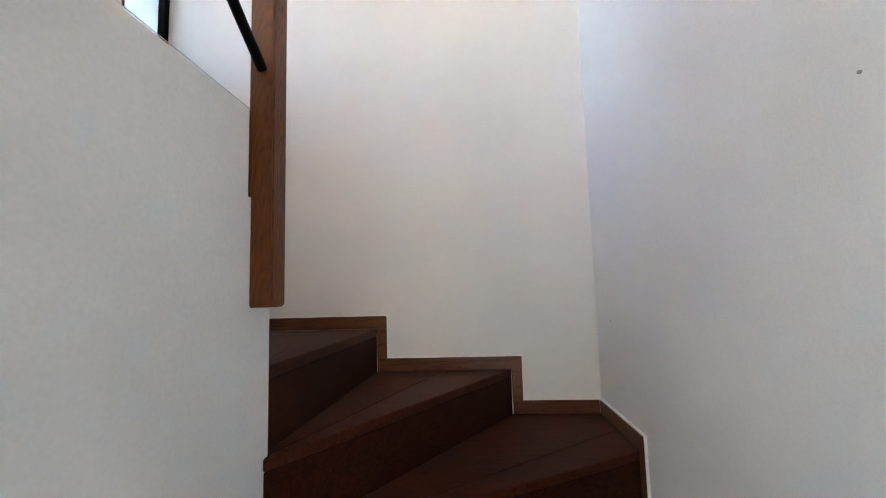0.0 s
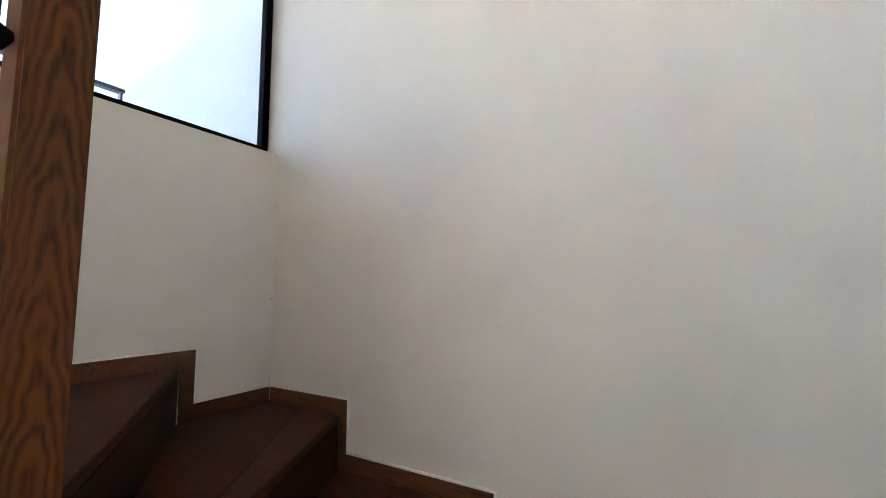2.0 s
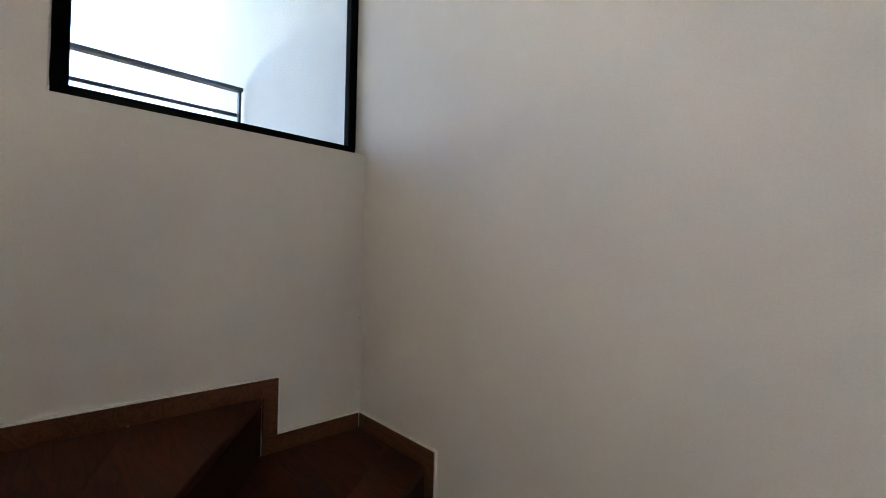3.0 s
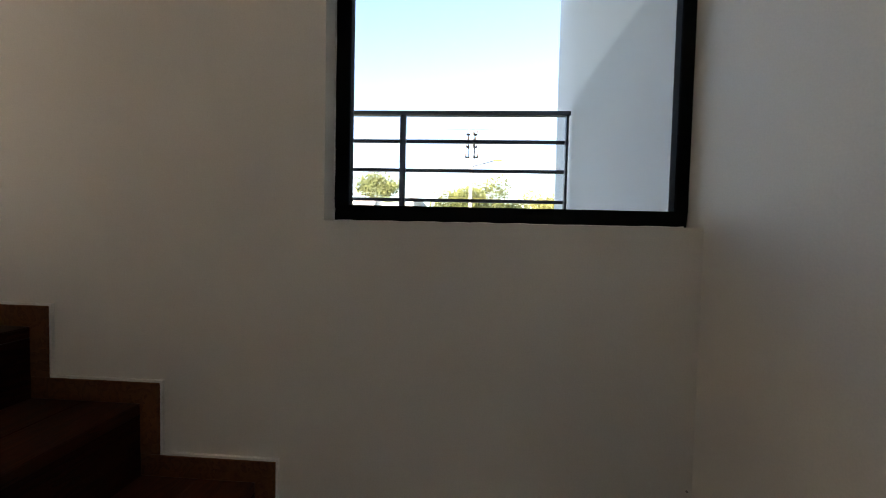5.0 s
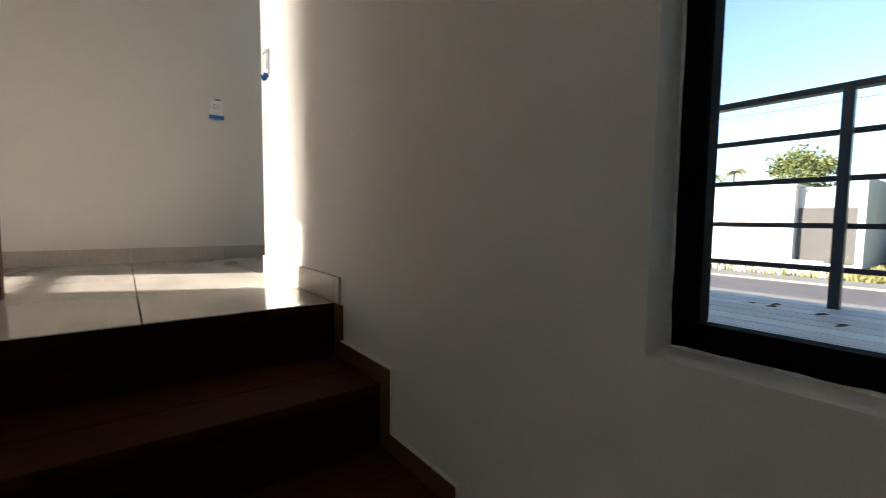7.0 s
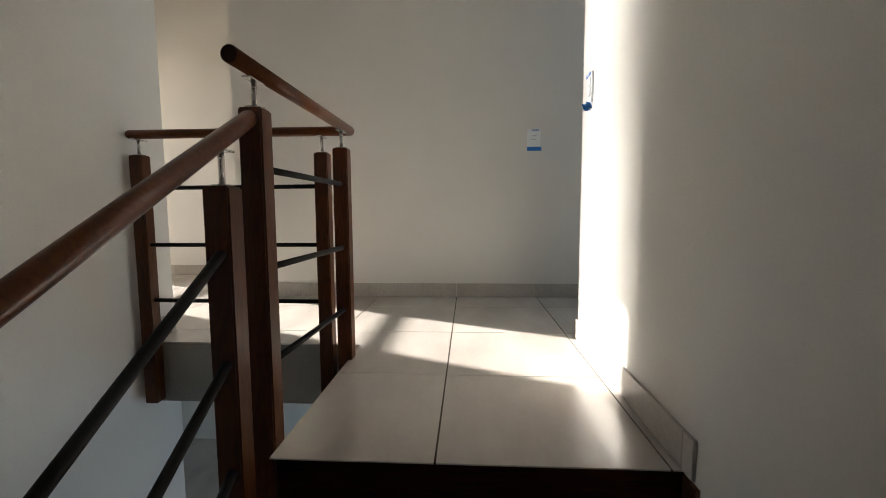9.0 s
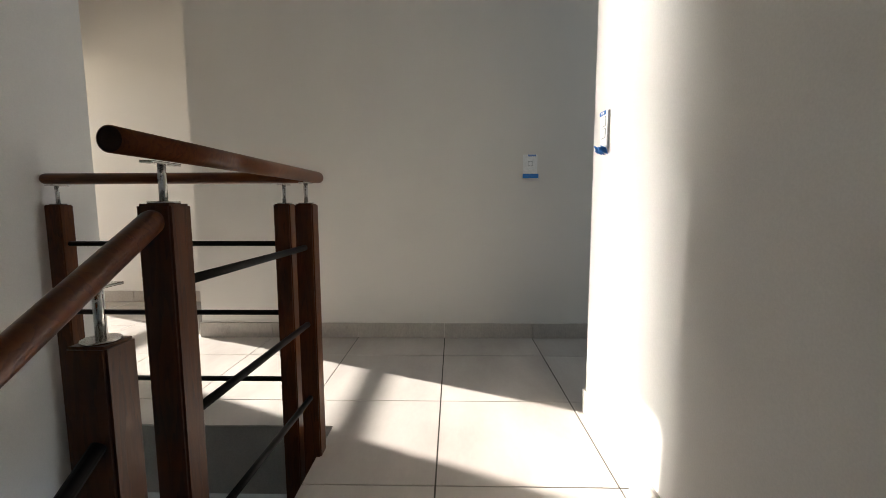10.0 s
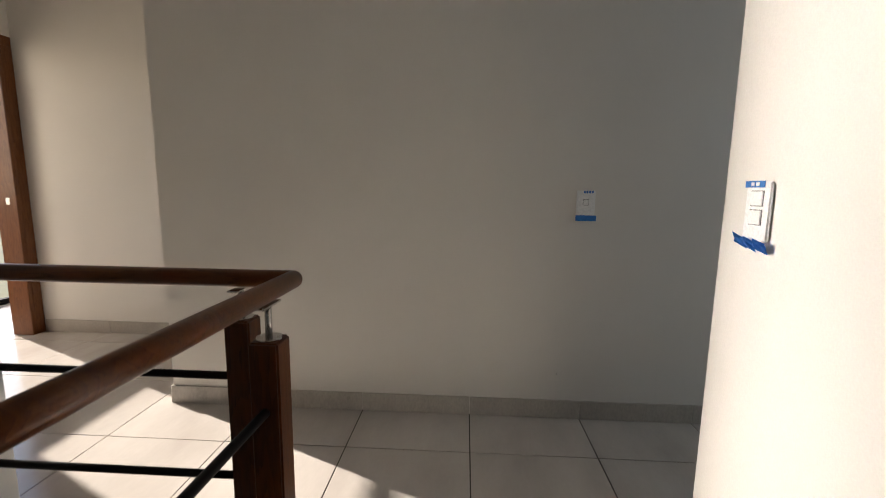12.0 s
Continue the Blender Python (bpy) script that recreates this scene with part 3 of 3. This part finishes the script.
sw, slab = switch("light_switch", on_end(0.060, 1.062), 0.086, 0.132, "white light switch masked with blue tape on the end wall",
                  ((-0.012, 0.012, 0.0, 0.024),))
for i in range(4):
    part("tape", slab(-0.012 + i * 0.012, -0.004 + i * 0.012, 0.054, 0.065, 0.008, 0.0095, 0), TAPE, sw, "scrap of blue masking tape")
part("tape", slab(-0.044, 0.050, -0.074, -0.048, 0.0085, 0.010, 0.0005), TAPE, sw, "strip of blue masking tape")
sw, slab = switch("light_switch", on_window_wall(-2.93, 1.09), 0.078, 0.125, "white switch and socket plate masked with blue tape", 
                  ((-0.018, 0.020, 0.012, 0.042), (-0.018, 0.020, -0.028, 0.002)))
part("tape", slab(-0.02, 0.042, 0.050, 0.064, 0.008, 0.0098, 0.0005), TAPE, sw, "strip of blue masking tape")

def crumpled(place, a0, a1, b0, b1, d0, seed, thick=0.0012):
    """A strip of tape or film that has come loose: a wavy sheet with a little thickness."""
    rnd = random.Random(seed)
    bm, n = bmesh.new(), 12
    rows = []
    for j in range(4):
        rows.append([])
        for i in range(n + 1):
            a, b = a0 + (a1 - a0) * i / n, b0 + (b1 - b0) * j / 3
            wave = 0.006 * math.sin(i * 1.7 + seed) + rnd.uniform(-0.003, 0.004)
            rows[-1].append(bm.verts.new(place(a, b + wave * 0.8 + 0.10 * (a - a0) * (i / n), max(0.001, d0 + wave * 1.2 + 0.002 * j))))
    for p, q in zip(rows, rows[1:]):
        for i in range(n):
            bm.faces.new((p[i], p[i + 1], q[i + 1], q[i]))
    bmesh.ops.solidify(bm, geom=bm.faces[:], thickness=thick)
    return bm


part("tape", crumpled(on_window_wall(-2.93, 1.09), -0.052, 0.062, -0.084, -0.062, 0.010, 3), TAPE, sw, "loose crumpled blue tape")
for i, (a, w) in enumerate(((-0.004, 0.010), (0.012, 0.010))):
    part("mark", slab(a, a + w, 0.053, 0.061, 0.0098, 0.0102, 0), SWITCH, sw, "pale pen mark on the tape")

# ---- balcony and outside ----
BX = -1.70
solid("balcony_slab", FACADE, "balcony slab", "balcony", (BX - 0.1, -T, -6.0, 0.03, -0.25, -0.07))
solid("balcony_side_wall", FACADE, "low pale render wall beside the balcony", "wall", (-1.655, -T, 0.056, 0.17, -3.1, 0.93))
solid("wall_neighbour", FACADE, "tall pale render wall next door", "wall", (-3.45, -T, 0.30, 0.45, -3.1, 5.0))
solid("balcony_baseboard", TILE_BASE, "cream tile baseboard along the balcony wall", "baseboard", (-1.64, -T - 0.003, 0.044, 0.0555, -0.044, 0.045))
rail = thing("balcony_railing", (BX, -2, -0.07), "dark steel balcony railing with five horizontal bars", "railing")
for y in (0.034, -1.005, -2.02, -3.035, -4.05, -5.065):
    w = 0.019 if y < 0 else 0.008
    part("post", soften(box(bmesh.new(), BX - 0.019, BX + 0.019, y - w, y + w, -0.05, 0.832), 0.002, 1), BALCONY_RAIL, rail)
for z, h in ((0.845, 0.013), (0.672, 0.011), (0.485, 0.011), (0.292, 0.011), (0.112, 0.011)):
    part("bar", soften(box(bmesh.new(), BX - 0.034 if h > 0.012 else BX - 0.041, BX + 0.020 if h > 0.012 else BX - 0.0195, -6.0, 0.053, z - h, z + h), 0.002, 1), BALCONY_RAIL, rail)

GZ = -3.05
ground = solid("ground", SOIL, "dry grassy ground", "ground", (-900, 300, -700, 700, GZ - 0.3, GZ))
solid("road", ASPHALT, "grey asphalt road", "road", (-29, -22.5, -300, 300, GZ + 0.004, GZ + 0.02))
solid("pavement", KERB, "pale concrete kerb and pavement", "pavement", (-31.5, -29, -300, 300, GZ + 0.004, GZ + 0.15),
      (-22.5, -21.0, -300, 300, GZ + 0.004, GZ + 0.15))


def tree(name, x, y, h, r, seed, leaf, label, count=3200, trunk=0.25, size=0.26, base=None):
    rnd = random.Random(seed)
    ob = thing(name, (x, y, GZ), label, "tree", group="trees across the road")
    bm = rod(bmesh.new(), (x, y, GZ - 0.1), (x + 0.2, y + 0.2, GZ + h * 0.5), trunk, trunk * 0.6, 8)
    clumps = []
    for i in range(9):
        a, u = rnd.uniform(0, 6.28), rnd.uniform(0.25, 1)
        c = Vector((x + r * 0.7 * u * math.cos(a), y + r * 0.75 * u * math.sin(a), GZ + h * rnd.uniform(0.5 if base is None else base, 0.9)))
        clumps.append((c, r * rnd.uniform(0.28, 0.5)))
        rod(bm, (x + 0.1, y + 0.1, GZ + h * rnd.uniform(0.25, 0.45)), c, trunk * 0.35, trunk * 0.08, 6)
    part("trunk", bm, BARK, ob)
    verts, faces = [], []
    for i in range(count):
        c, cr = rnd.choice(clumps)
        d = Vector((rnd.gauss(0, 1), rnd.gauss(0, 1), rnd.gauss(0, 0.7)))
        d = d.normalized() * cr * rnd.uniform(0.35, 1.1)
        p = c + d
        u = Vector((rnd.gauss(0, 1), rnd.gauss(0, 1), rnd.gauss(0, 1))).normalized()
        v = u.cross(Vector((rnd.gauss(0, 1), rnd.gauss(0, 1), rnd.gauss(0, 1)))).normalized()
        s = size * rnd.uniform(0.5, 1.2)
        k = len(verts)
        verts += [p - u * s, p - v * s * 0.4 + d * 0.04, p + u * s, p + v * s * 0.45]
        faces.append((k, k + 1, k + 2, k + 3))
    me = bpy.data.meshes.new("crown")
    me.from_pydata(verts, [], faces)
    me.materials.append(leaf)
    crown = new("crown", me)
    crown.parent = ob
    crown.matrix_parent_inverse = ob.matrix_basis.inverted()
    return ob


LEAF_BANK = material("bank_grass", (0.12, 0.14, 0.03), (0.32, 0.28, 0.10), 0.35, 1.0, 0.1, 4, c3=(0.15, 0.155, 0.04))
LEAFY = "broad green tree in low sunlight"
tree("tree", -62, -14.8, 11.9, 4.6, 1, LEAF, LEAFY, 6000, 0.25, 0.24)
tree("tree", -50, -0.8, 10.0, 4.3, 2, LEAF, LEAFY, 7000, 0.3, 0.22)
tree("tree", -56, 3.4, 7.4, 4.2, 3, LEAF, LEAFY)
tree("tree", -60, 9.0, 8.6, 5.0, 4, LEAF_LIGHT, "pale green tree in low sunlight", 4000)
tree("tree", -64, -1.4, 6.4, 3.0, 11, LEAF, LEAFY)
tree("tree", -66, -8.0, 6.8, 3.4, 5, LEAF, LEAFY)
tree("tree", -70, 3.0, 8.2, 5.0, 6, LEAF, LEAFY)
tree("tree", -58, 16.0, 8.0, 5.0, 7, LEAF_LIGHT, "pale green tree in low sunlight")


def palm(x, y, h, seed):
    """A slender trunk with a head of arching fronds, each a rib with leaflets on both sides."""
    rnd = random.Random(seed)
    ob = thing("palm_tree", (x, y, GZ), "slender palm tree behind the white house", "palm tree", group="palms behind the house")
    part("trunk", rod(bmesh.new(), (x, y, GZ - 0.1), (x + 0.15, y + 0.2, GZ + h), 0.17, 0.12, 8), BARK, ob)
    head, verts, faces = Vector((x + 0.15, y + 0.2, GZ + h)), [], []
    for k in range(26):
        a, lift, span = rnd.uniform(0, 6.28), rnd.uniform(-0.2, 1.15), rnd.uniform(1.3, 1.9)
        out, side = Vector((math.cos(a), math.sin(a), 0)), Vector((-math.sin(a), math.cos(a), 0))
        for j in range(9):
            u = (j + 0.6) / 9
            p = head + out * (span * u) + Vector((0, 0, span * (lift * u - 1.15 * u * u)))
            for way in (-1, 1):
                q = p + side * way * 0.42 * (1.1 - u) + out * 0.16 + Vector((0, 0, -0.22 - 0.1 * rnd.random()))
                n = len(verts)
                verts += [p, p + out * 0.09, q + out * 0.05, q]
                faces.append((n, n + 1, n + 2, n + 3))
    me = bpy.data.meshes.new("crown")
    me.from_pydata(verts, [], faces)
    me.materials.append(LEAF_LIGHT)
    crown = new("crown", me)
    crown.parent = ob
    crown.matrix_parent_inverse = ob.matrix_basis.inverted()


for i, y in enumerate((-27.6, -25.0, -22.6)):
    palm(-64, y, 10.0 - 0.35 * (i % 2), 20 + i)
for i, (x, y, r) in enumerate(((-43, -2.5, 2.6), (-41, 1.5, 2.8), (-44, 5.0, 3.0), (-40, 8.0, 2.6), (-47, -5.0, 2.4), (-42, 12.0, 3.0), (-38, 4.5, 2.0))):
    s = tree("shrub", x - 5.5, y, 2.6 if i % 2 else 3.3, r, 40 + i, LEAF_LIGHT if i % 2 else LEAF, "sunlit green shrub on the bank", 2200, 0.08, 0.17, 0.2)
    tagged(s, category="shrub", group="shrubs on the bank")

# grassy bank that rises behind the verge
bm = bmesh.new()
steps = [(-37.0, 0.0), (-38.5, 0.25), (-41.0, 0.95), (-44.0, 1.55), (-48.0, 1.8), (-60.0, 1.9)]
rows = []
for j in range(25):
    y = -5.2 + j * 1.5
    rise = min(1.0, j / 3.0)
    rows.append([bm.verts.new((x, y, GZ - 0.02 + h * rise + 0.10 * math.sin(y * 1.7 + x) * rise * (h > 0))) for x, h in steps])
for a0, b0 in zip(rows, rows[1:]):
    for k in range(len(steps) - 1):
        bm.faces.new((a0[k], a0[k + 1], b0[k + 1], b0[k]))
tagged(part("grass_bank", bm, LEAF_BANK), "sunlit yellow-green grassy bank beside the house", "bank", kind="structure")

# far woods, and grass on the verge
rnd = random.Random(9)
verts, faces = [], []
for i in range(9000):
    a = rnd.uniform(-1.1, 1.1)
    d = rnd.uniform(110, 150)
    p = Vector((-d * math.cos(a), d * math.sin(a), GZ + rnd.uniform(0, 7 + 2 * math.sin(a * 23) + 1.5 * math.sin(a * 61))))
    u = Vector((rnd.gauss(0, 1), rnd.gauss(0, 1), rnd.gauss(0, 1))).normalized()
    v = u.cross(Vector((rnd.gauss(0, 1), rnd.gauss(0, 1), 0.3))).normalized()
    k = len(verts)
    verts += [p - u, p - v * 0.6, p + u, p + v * 0.6]
    faces.append((k, k + 1, k + 2, k + 3))
me = bpy.data.meshes.new("far_woods")
me.from_pydata(verts, [], faces)
me.materials.append(LEAF)
tagged(new("far_woods", me), "line of distant green woods", "woods", kind="stuff")
verts, faces = [], []
for i in range(13000):
    p = Vector((rnd.uniform(-44, -31.6), rnd.uniform(-30, 25), GZ))
    if p.y > -4:
        p.z += max(0.0, min(1.5, (-38.0 - p.x) * 0.25)) * min(1.0, (p.y + 4) / 3)
    elif p.y < -6 and p.x < -32.5:
        if rnd.random() < 0.9:
            continue
    h, a = rnd.uniform(0.15, 0.55), rnd.uniform(0, 6.28)
    w = Vector((math.cos(a), math.sin(a), 0)) * rnd.uniform(0.05, 0.14)
    k = len(verts)
    verts += [p - w, p + w, p + Vector((rnd.gauss(0, 0.12), rnd.gauss(0, 0.12), h))]
    faces.append((k, k + 1, k + 2))
GRASS = material("dry_grass_blades", (0.10, 0.105, 0.028), (0.26, 0.215, 0.085), 0.4, 0.9, 0, 5)
me = bpy.data.meshes.new("grass")
me.from_pydata(verts, [], faces)
me.materials.append(GRASS)
tagged(new("grass", me), "dry yellow-green grass on the verge", "grass", kind="stuff")

# white house across the road
house = thing("house", (-45, -13, GZ), "white flat-roofed house with a grey panelled front", "house")
HT = 3.2
part("wall", box(bmesh.new(), -54, -42, -25, -10.7, GZ, HT), HOUSE, house)
part("parapet", box(bmesh.new(), -54, -41.9, -25.1, -10.6, HT, HT + 0.18), HOUSE, house)
part("wall", box(bmesh.new(), -54, -43.0, -10.7, -7.0, GZ, HT - 0.1), HOUSE, house)
part("panel", box(bmesh.new(), -43.0, -42.8, -10.6, -7.1, GZ + 0.3, 1.5), HOUSE_GREY, house, "grey door panel")
part("wall", box(bmesh.new(), -54, -42.0, -7.0, -6.6, GZ, HT + 0.5), HOUSE, house)
for y0, y1, z0, z1 in ((-18.7, -17.7, GZ + 0.4, -0.9), (-16.9, -16.6, GZ + 0.4, -0.9)):
    w = part("window", box(bmesh.new(), -42, -41.93, y0, y1, z0, z1), FRAME, house, "dark narrow window")
    for j in range(5):
        z = z0 + (z1 - z0) * (j + 0.5) / 5
        part("slat", box(bmesh.new(), -41.93, -41.88, y0 + 0.06, y1 - 0.06, z - 0.05, z + 0.05), GLASS_DARK, w)
solid("forecourt", KERB_PALE, "pale concrete forecourt in front of the house", "pavement", (-42, -32.6, -40, -6.2, GZ + 0.005, GZ + 0.06))
solid("garden_wall", HOUSE, "low white garden wall in front of the house", "wall", (-38.2, -38.0, -26, -8, GZ, GZ + 0.7))

# utility pole with its gear
pole = thing("utility_pole", (-24, -0.75, GZ), "pale concrete utility pole with insulators and a meter box", "utility pole")
PXX, PYY = -20.4, -0.68
part("pole", rod(bmesh.new(), (PXX, PYY, GZ - 0.05), (PXX, PYY, 5.2), 0.125, 0.075, 12), POLE, pole)
for z, w in ((5.02, 0.28), (4.72, 0.22), (4.4, 0.28), (3.9, 0.34)):
    part("crossarm", box(bmesh.new(), PXX - 0.13, PXX - 0.05, PYY - w, PYY + w, z - 0.035, z + 0.035), FRAME, pole)
    for y in (-w, w * 0.4, w):
        part("insulator", rod(bmesh.new(), (PXX - 0.09, PYY + y * 0.9, z + 0.04), (PXX - 0.09, PYY + y * 0.9, z + 0.2), 0.032, 0.026, 8), BARK, pole)
for y in (-0.17, 0.15):
    part("bracket", box(bmesh.new(), PXX - 0.16, PXX - 0.09, PYY + y - 0.025, PYY + y + 0.025, 3.8, 5.1), FRAME, pole, "dark upright steel bracket")
part("lamp_arm", rod(bmesh.new(), (PXX, PYY, 3.4), (PXX - 0.1, PYY + 1.2, 3.75), 0.03, 0.025, 8), BALCONY_RAIL, pole)
part("lamp_head", rod(bmesh.new(), (PXX - 0.1, PYY + 1.15, 3.75), (PXX - 0.1, PYY + 1.5, 3.74), 0.06, 0.045, 8, True), RUST, pole)
part("meter_box", soften(box(bmesh.new(), PXX - 0.2, PXX + 0.2, PYY + 0.2, PYY + 0.75, -1.3, -0.45), 0.03, 1), POLE, pole)
for z, dy in ((5.26, -0.4), (4.75, 0.15), (1.9, 0.0)):
    bm = bmesh.new()
    last = None
    for i in range(-14, 15):
        p = (PXX, PYY + dy + i * 2.5, z + 0.002 * i * i)
        if last:
            rod(bm, last, p, 0.007, sides=5)
        last = p
    part("cable", bm, FRAME, pole, "thin black overhead cable")

sign = thing("sign_post", (-21.6, 1.82, GZ), "thin grey street sign post on the pavement", "sign post")
part("pole", rod(bmesh.new(), (-21.6, 1.82, GZ + 0.15), (-21.6, 1.84, GZ + 2.15), 0.05, 0.045, 8), GALVANISED, sign)
part("plate", soften(box(bmesh.new(), -21.68, -21.655, 1.70, 1.98, GZ + 1.75, GZ + 2.2), 0.005, 1), GALVANISED, sign, "small pale sign plate seen from behind")

lean = thing("leaning_post", (-21.6, 2.42, GZ), "pale grey steel post leaning on the pavement", "post")
part("pole", rod(bmesh.new(), (-21.6, 2.36, GZ + 0.15), (-21.6, 2.88, 0.15), 0.09, 0.08, 10), GALVANISED, lean)
part("plate", soften(box(bmesh.new(), -21.73, -21.7, 2.72, 3.0, -0.35, 0.22), 0.02, 1), GALVANISED, lean, "pale plate at the top of the post")

# low rust-red shape by the kerb, put in for an unidentified red object
rnd = random.Random(12)
bm, rows = bmesh.new(), []
for i in range(14):
    u = i / 13
    crest = (0.62 - 0.30 * u) * min(1.0, 0.25 + u * 9)
    rows.append([bm.verts.new((-22.2 + 0.24 * j, 2.1 + 2.4 * u + rnd.uniform(-0.03, 0.03),
                               GZ + 0.14 + crest * math.sin(math.pi * j / 6) ** 0.6 + (rnd.uniform(-0.04, 0.04) if 0 < j < 6 else 0))) for j in range(7)])
for p, q in zip(rows, rows[1:]):
    for j in range(6):
        bm.faces.new((p[j], p[j + 1], q[j + 1], q[j]))
for p in (rows[0], rows[-1]):
    bm.faces.new(p)
tagged(part("tarpaulin", bm, RUST), "low rust-red shape by the kerb", "tarpaulin")

far_house = thing("distant_house", (-62, -6.7, GZ), "small white building far behind the hedge", "house")
part("wall", box(bmesh.new(), -66, -62, -7.6, -5.9, GZ, -0.2), HOUSE, far_house)
part("roof", box(bmesh.new(), -66.2, -61.8, -7.8, -5.7, -0.2, 0.0), HOUSE, far_house)
for y in (-7.3, -6.6):
    part("window", box(bmesh.new(), -62, -61.95, y, y + 0.45, -1.5, -0.8), GLASS_DARK, far_house)

# dry leaves blown onto the deck
DRYLEAF = material("dry_leaf", (0.10, 0.085, 0.065), (0.18, 0.15, 0.11), 30, 0.8, 0.0)
rnd = random.Random(31)
for i in range(6):
    x, y, a = -1.58 + 0.5 * rnd.random(), -1.25 + 0.75 * rnd.random(), rnd.uniform(0, 6.28)
    size, bm = rnd.uniform(0.012, 0.027), bmesh.new()
    outline = [bm.verts.new((x + size * (u * math.cos(a) - v * math.sin(a)), y + size * (u * math.sin(a) + v * math.cos(a)), -0.0445 + c))
               for u, v, c in ((-1, 0, 0.0005), (-0.3, 0.28, 0.006), (0.5, 0.2, 0.009), (1.2, 0.05, 0.004), (0.5, -0.15, 0.003), (-0.3, -0.25, 0.001))]
    bm.faces.new(outline)
    bmesh.ops.solidify(bm, geom=bm.faces[:], thickness=0.0008)
    tagged(part("dry_leaf", bm, DRYLEAF), "curled dry leaf on the balcony deck", "leaf", group="dry leaves on the deck")

# ---- balcony deck, floor tiles and baseboards ----
deck = tagged(part("balcony_deck", box(bmesh.new(), BX - 0.1, -T, -6.0, 0.03, -0.068, -0.06), GROUT), "pale plank deck of the balcony", "deck",
              kind="structure")
for i in range(15):
    x0 = BX - 0.1 + i * 0.11
    if x0 + 0.107 > -T:
        break
    for j in range(4):
        y1 = 0.028 - j * 1.5 - (0.6 if i % 2 else 0.0) * (j > 0)
        y0 = max(-6.0, 0.028 - (j + 1) * 1.5 - (0.6 if i % 2 else 0.0) + 0.003)
        part("plank", box(bmesh.new(), x0, x0 + 0.1015, y0, y1, -0.06, -0.045), DECK, deck)

floor = tagged(part("floor", box(bmesh.new(), -3.0, EDGE - 0.004, -4.0, -2.08, -0.006, -0.0035), GROUT),
               "beige ceramic tiled landing floor", "floor", kind="structure")
REGIONS = [(-0.008, EDGE + 0.004, VOIDY, -2.052), (-2.9, RECESSX, ENDY + 0.001, VOIDY - 0.0), (RECESSX, DOORX + 0.13, RECESSY + 0.001, VOIDY),
           (DOORX + 0.13, SX, -8.0, -3.12)]
bm = bmesh.new()
box(bm, -3.0, EDGE, -4.0, VOIDY - 0.01, -0.0055, -0.0034), box(bm, EDGE, SX, -8.0, VOIDY - 0.01, -0.0055, -0.0034)
part("grout", bm, GROUT, floor)
TX, TY, TS, GAP = 0.029, -2.045, 0.5455, 0.0026
for i in range(-6, 14):
    for j in range(0, 11):
        cx0, cx1 = TX + i * TS + GAP, TX + (i + 1) * TS - GAP
        cy0, cy1 = TY - (j + 1) * TS + GAP, TY - j * TS - GAP
        if i == -1:
            cx1 = min(cx1, 0.027)
        if j == 0:
            cy1 = TY
        bm, used = bmesh.new(), False
        for x0, x1, y0, y1 in REGIONS:
            a0, a1, b0, b1 = max(cx0, x0), min(cx1, x1), max(cy0, y0), min(cy1, y1)
            if a1 - a0 > 0.004 and b1 - b0 > 0.004:
                box(bm, a0, a1, b0, b1, -0.0033, 0.0)
                used = True
        if used:
            part("tile", bm, TILE, floor)
        else:
            bm.free()

BH, BT = 0.094, 0.010
base = tagged(part("baseboard", box(bmesh.new(), 0.0005, 0.003, -2.2, -2.01, 0.001, BH - 0.003), GROUT),
              "beige tile baseboard along the landing walls", "baseboard", kind="structure")


def base_run(a0, a1, joint, place):
    """A run of baseboard tiles from a0 to a1, cut at joint + n tile widths."""
    cuts = [a0] + [joint + n * TS for n in range(-12, 24) if a0 + 0.01 < joint + n * TS < a1 - 0.01] + [a1]
    for p, q in zip(cuts, cuts[1:]):
        pts = [(p + 0.001, 0.001), (q - 0.001, 0.001), (q - 0.001, BH), (p + 0.001, BH)]
        part("baseboard_tile", soften(prism(bmesh.new(), pts, BT, place), 0.0012, 1), TILE_BASE, base)


base_run(-2.9, RECESSX + BT, TX, lambda a, b, d: (a, ENDY + 0.0005 + d, b))
base_run(RECESSX + 0.001, DOORX - 0.02, TX, lambda a, b, d: (a, RECESSY + 0.0005 + d, b))
base_run(-ENDY + 0.001, -RECESSY - BT - 0.001, -TY, lambda a, b, d: (RECESSX + 0.0005 + d, -a, b))
base_run(2.008, -WALLEND + BT, 2.60, lambda a, b, d: (wall_face(-a) + 0.0005 + d, -a, b))
base_run(-T, -SKEW - 0.001, 0.5, lambda a, b, d: (a, WALLEND - 0.0005 - d, b))
base_run(2.98, 3.10, 0.5, lambda a, b, d: (XR - 0.0005 - d, -a, b))
base_run(XR, DOORX - 0.02, TX, lambda a, b, d: (a, -3.1005 - d, b))

# ---- marks on the plaster ----
PLUG = material("grey_wall_plug", (0.24, 0.23, 0.21), (0.32, 0.30, 0.28), 60, 0.8, 0.0)
for p, q in (((0.001, -0.012, -0.528), (1, 0, 0)), ((XR - 0.001, -1.34, -0.693), (-1, 0, 0)), ((XR - 0.001, -0.194, -1.112), (-1, 0, 0)),
             ((0.15, ENDY + 0.001, 0.23), (0, 1, 0))):
    p = Vector(p)
    tagged(part("wall_plug", rod(bmesh.new(), p - Vector(q) * 0.004, p + Vector(q) * 0.002, 0.0030, 0.0025, 10), PLUG),
           "small grey plug hole in the plaster", "wall plug", group="plug holes")
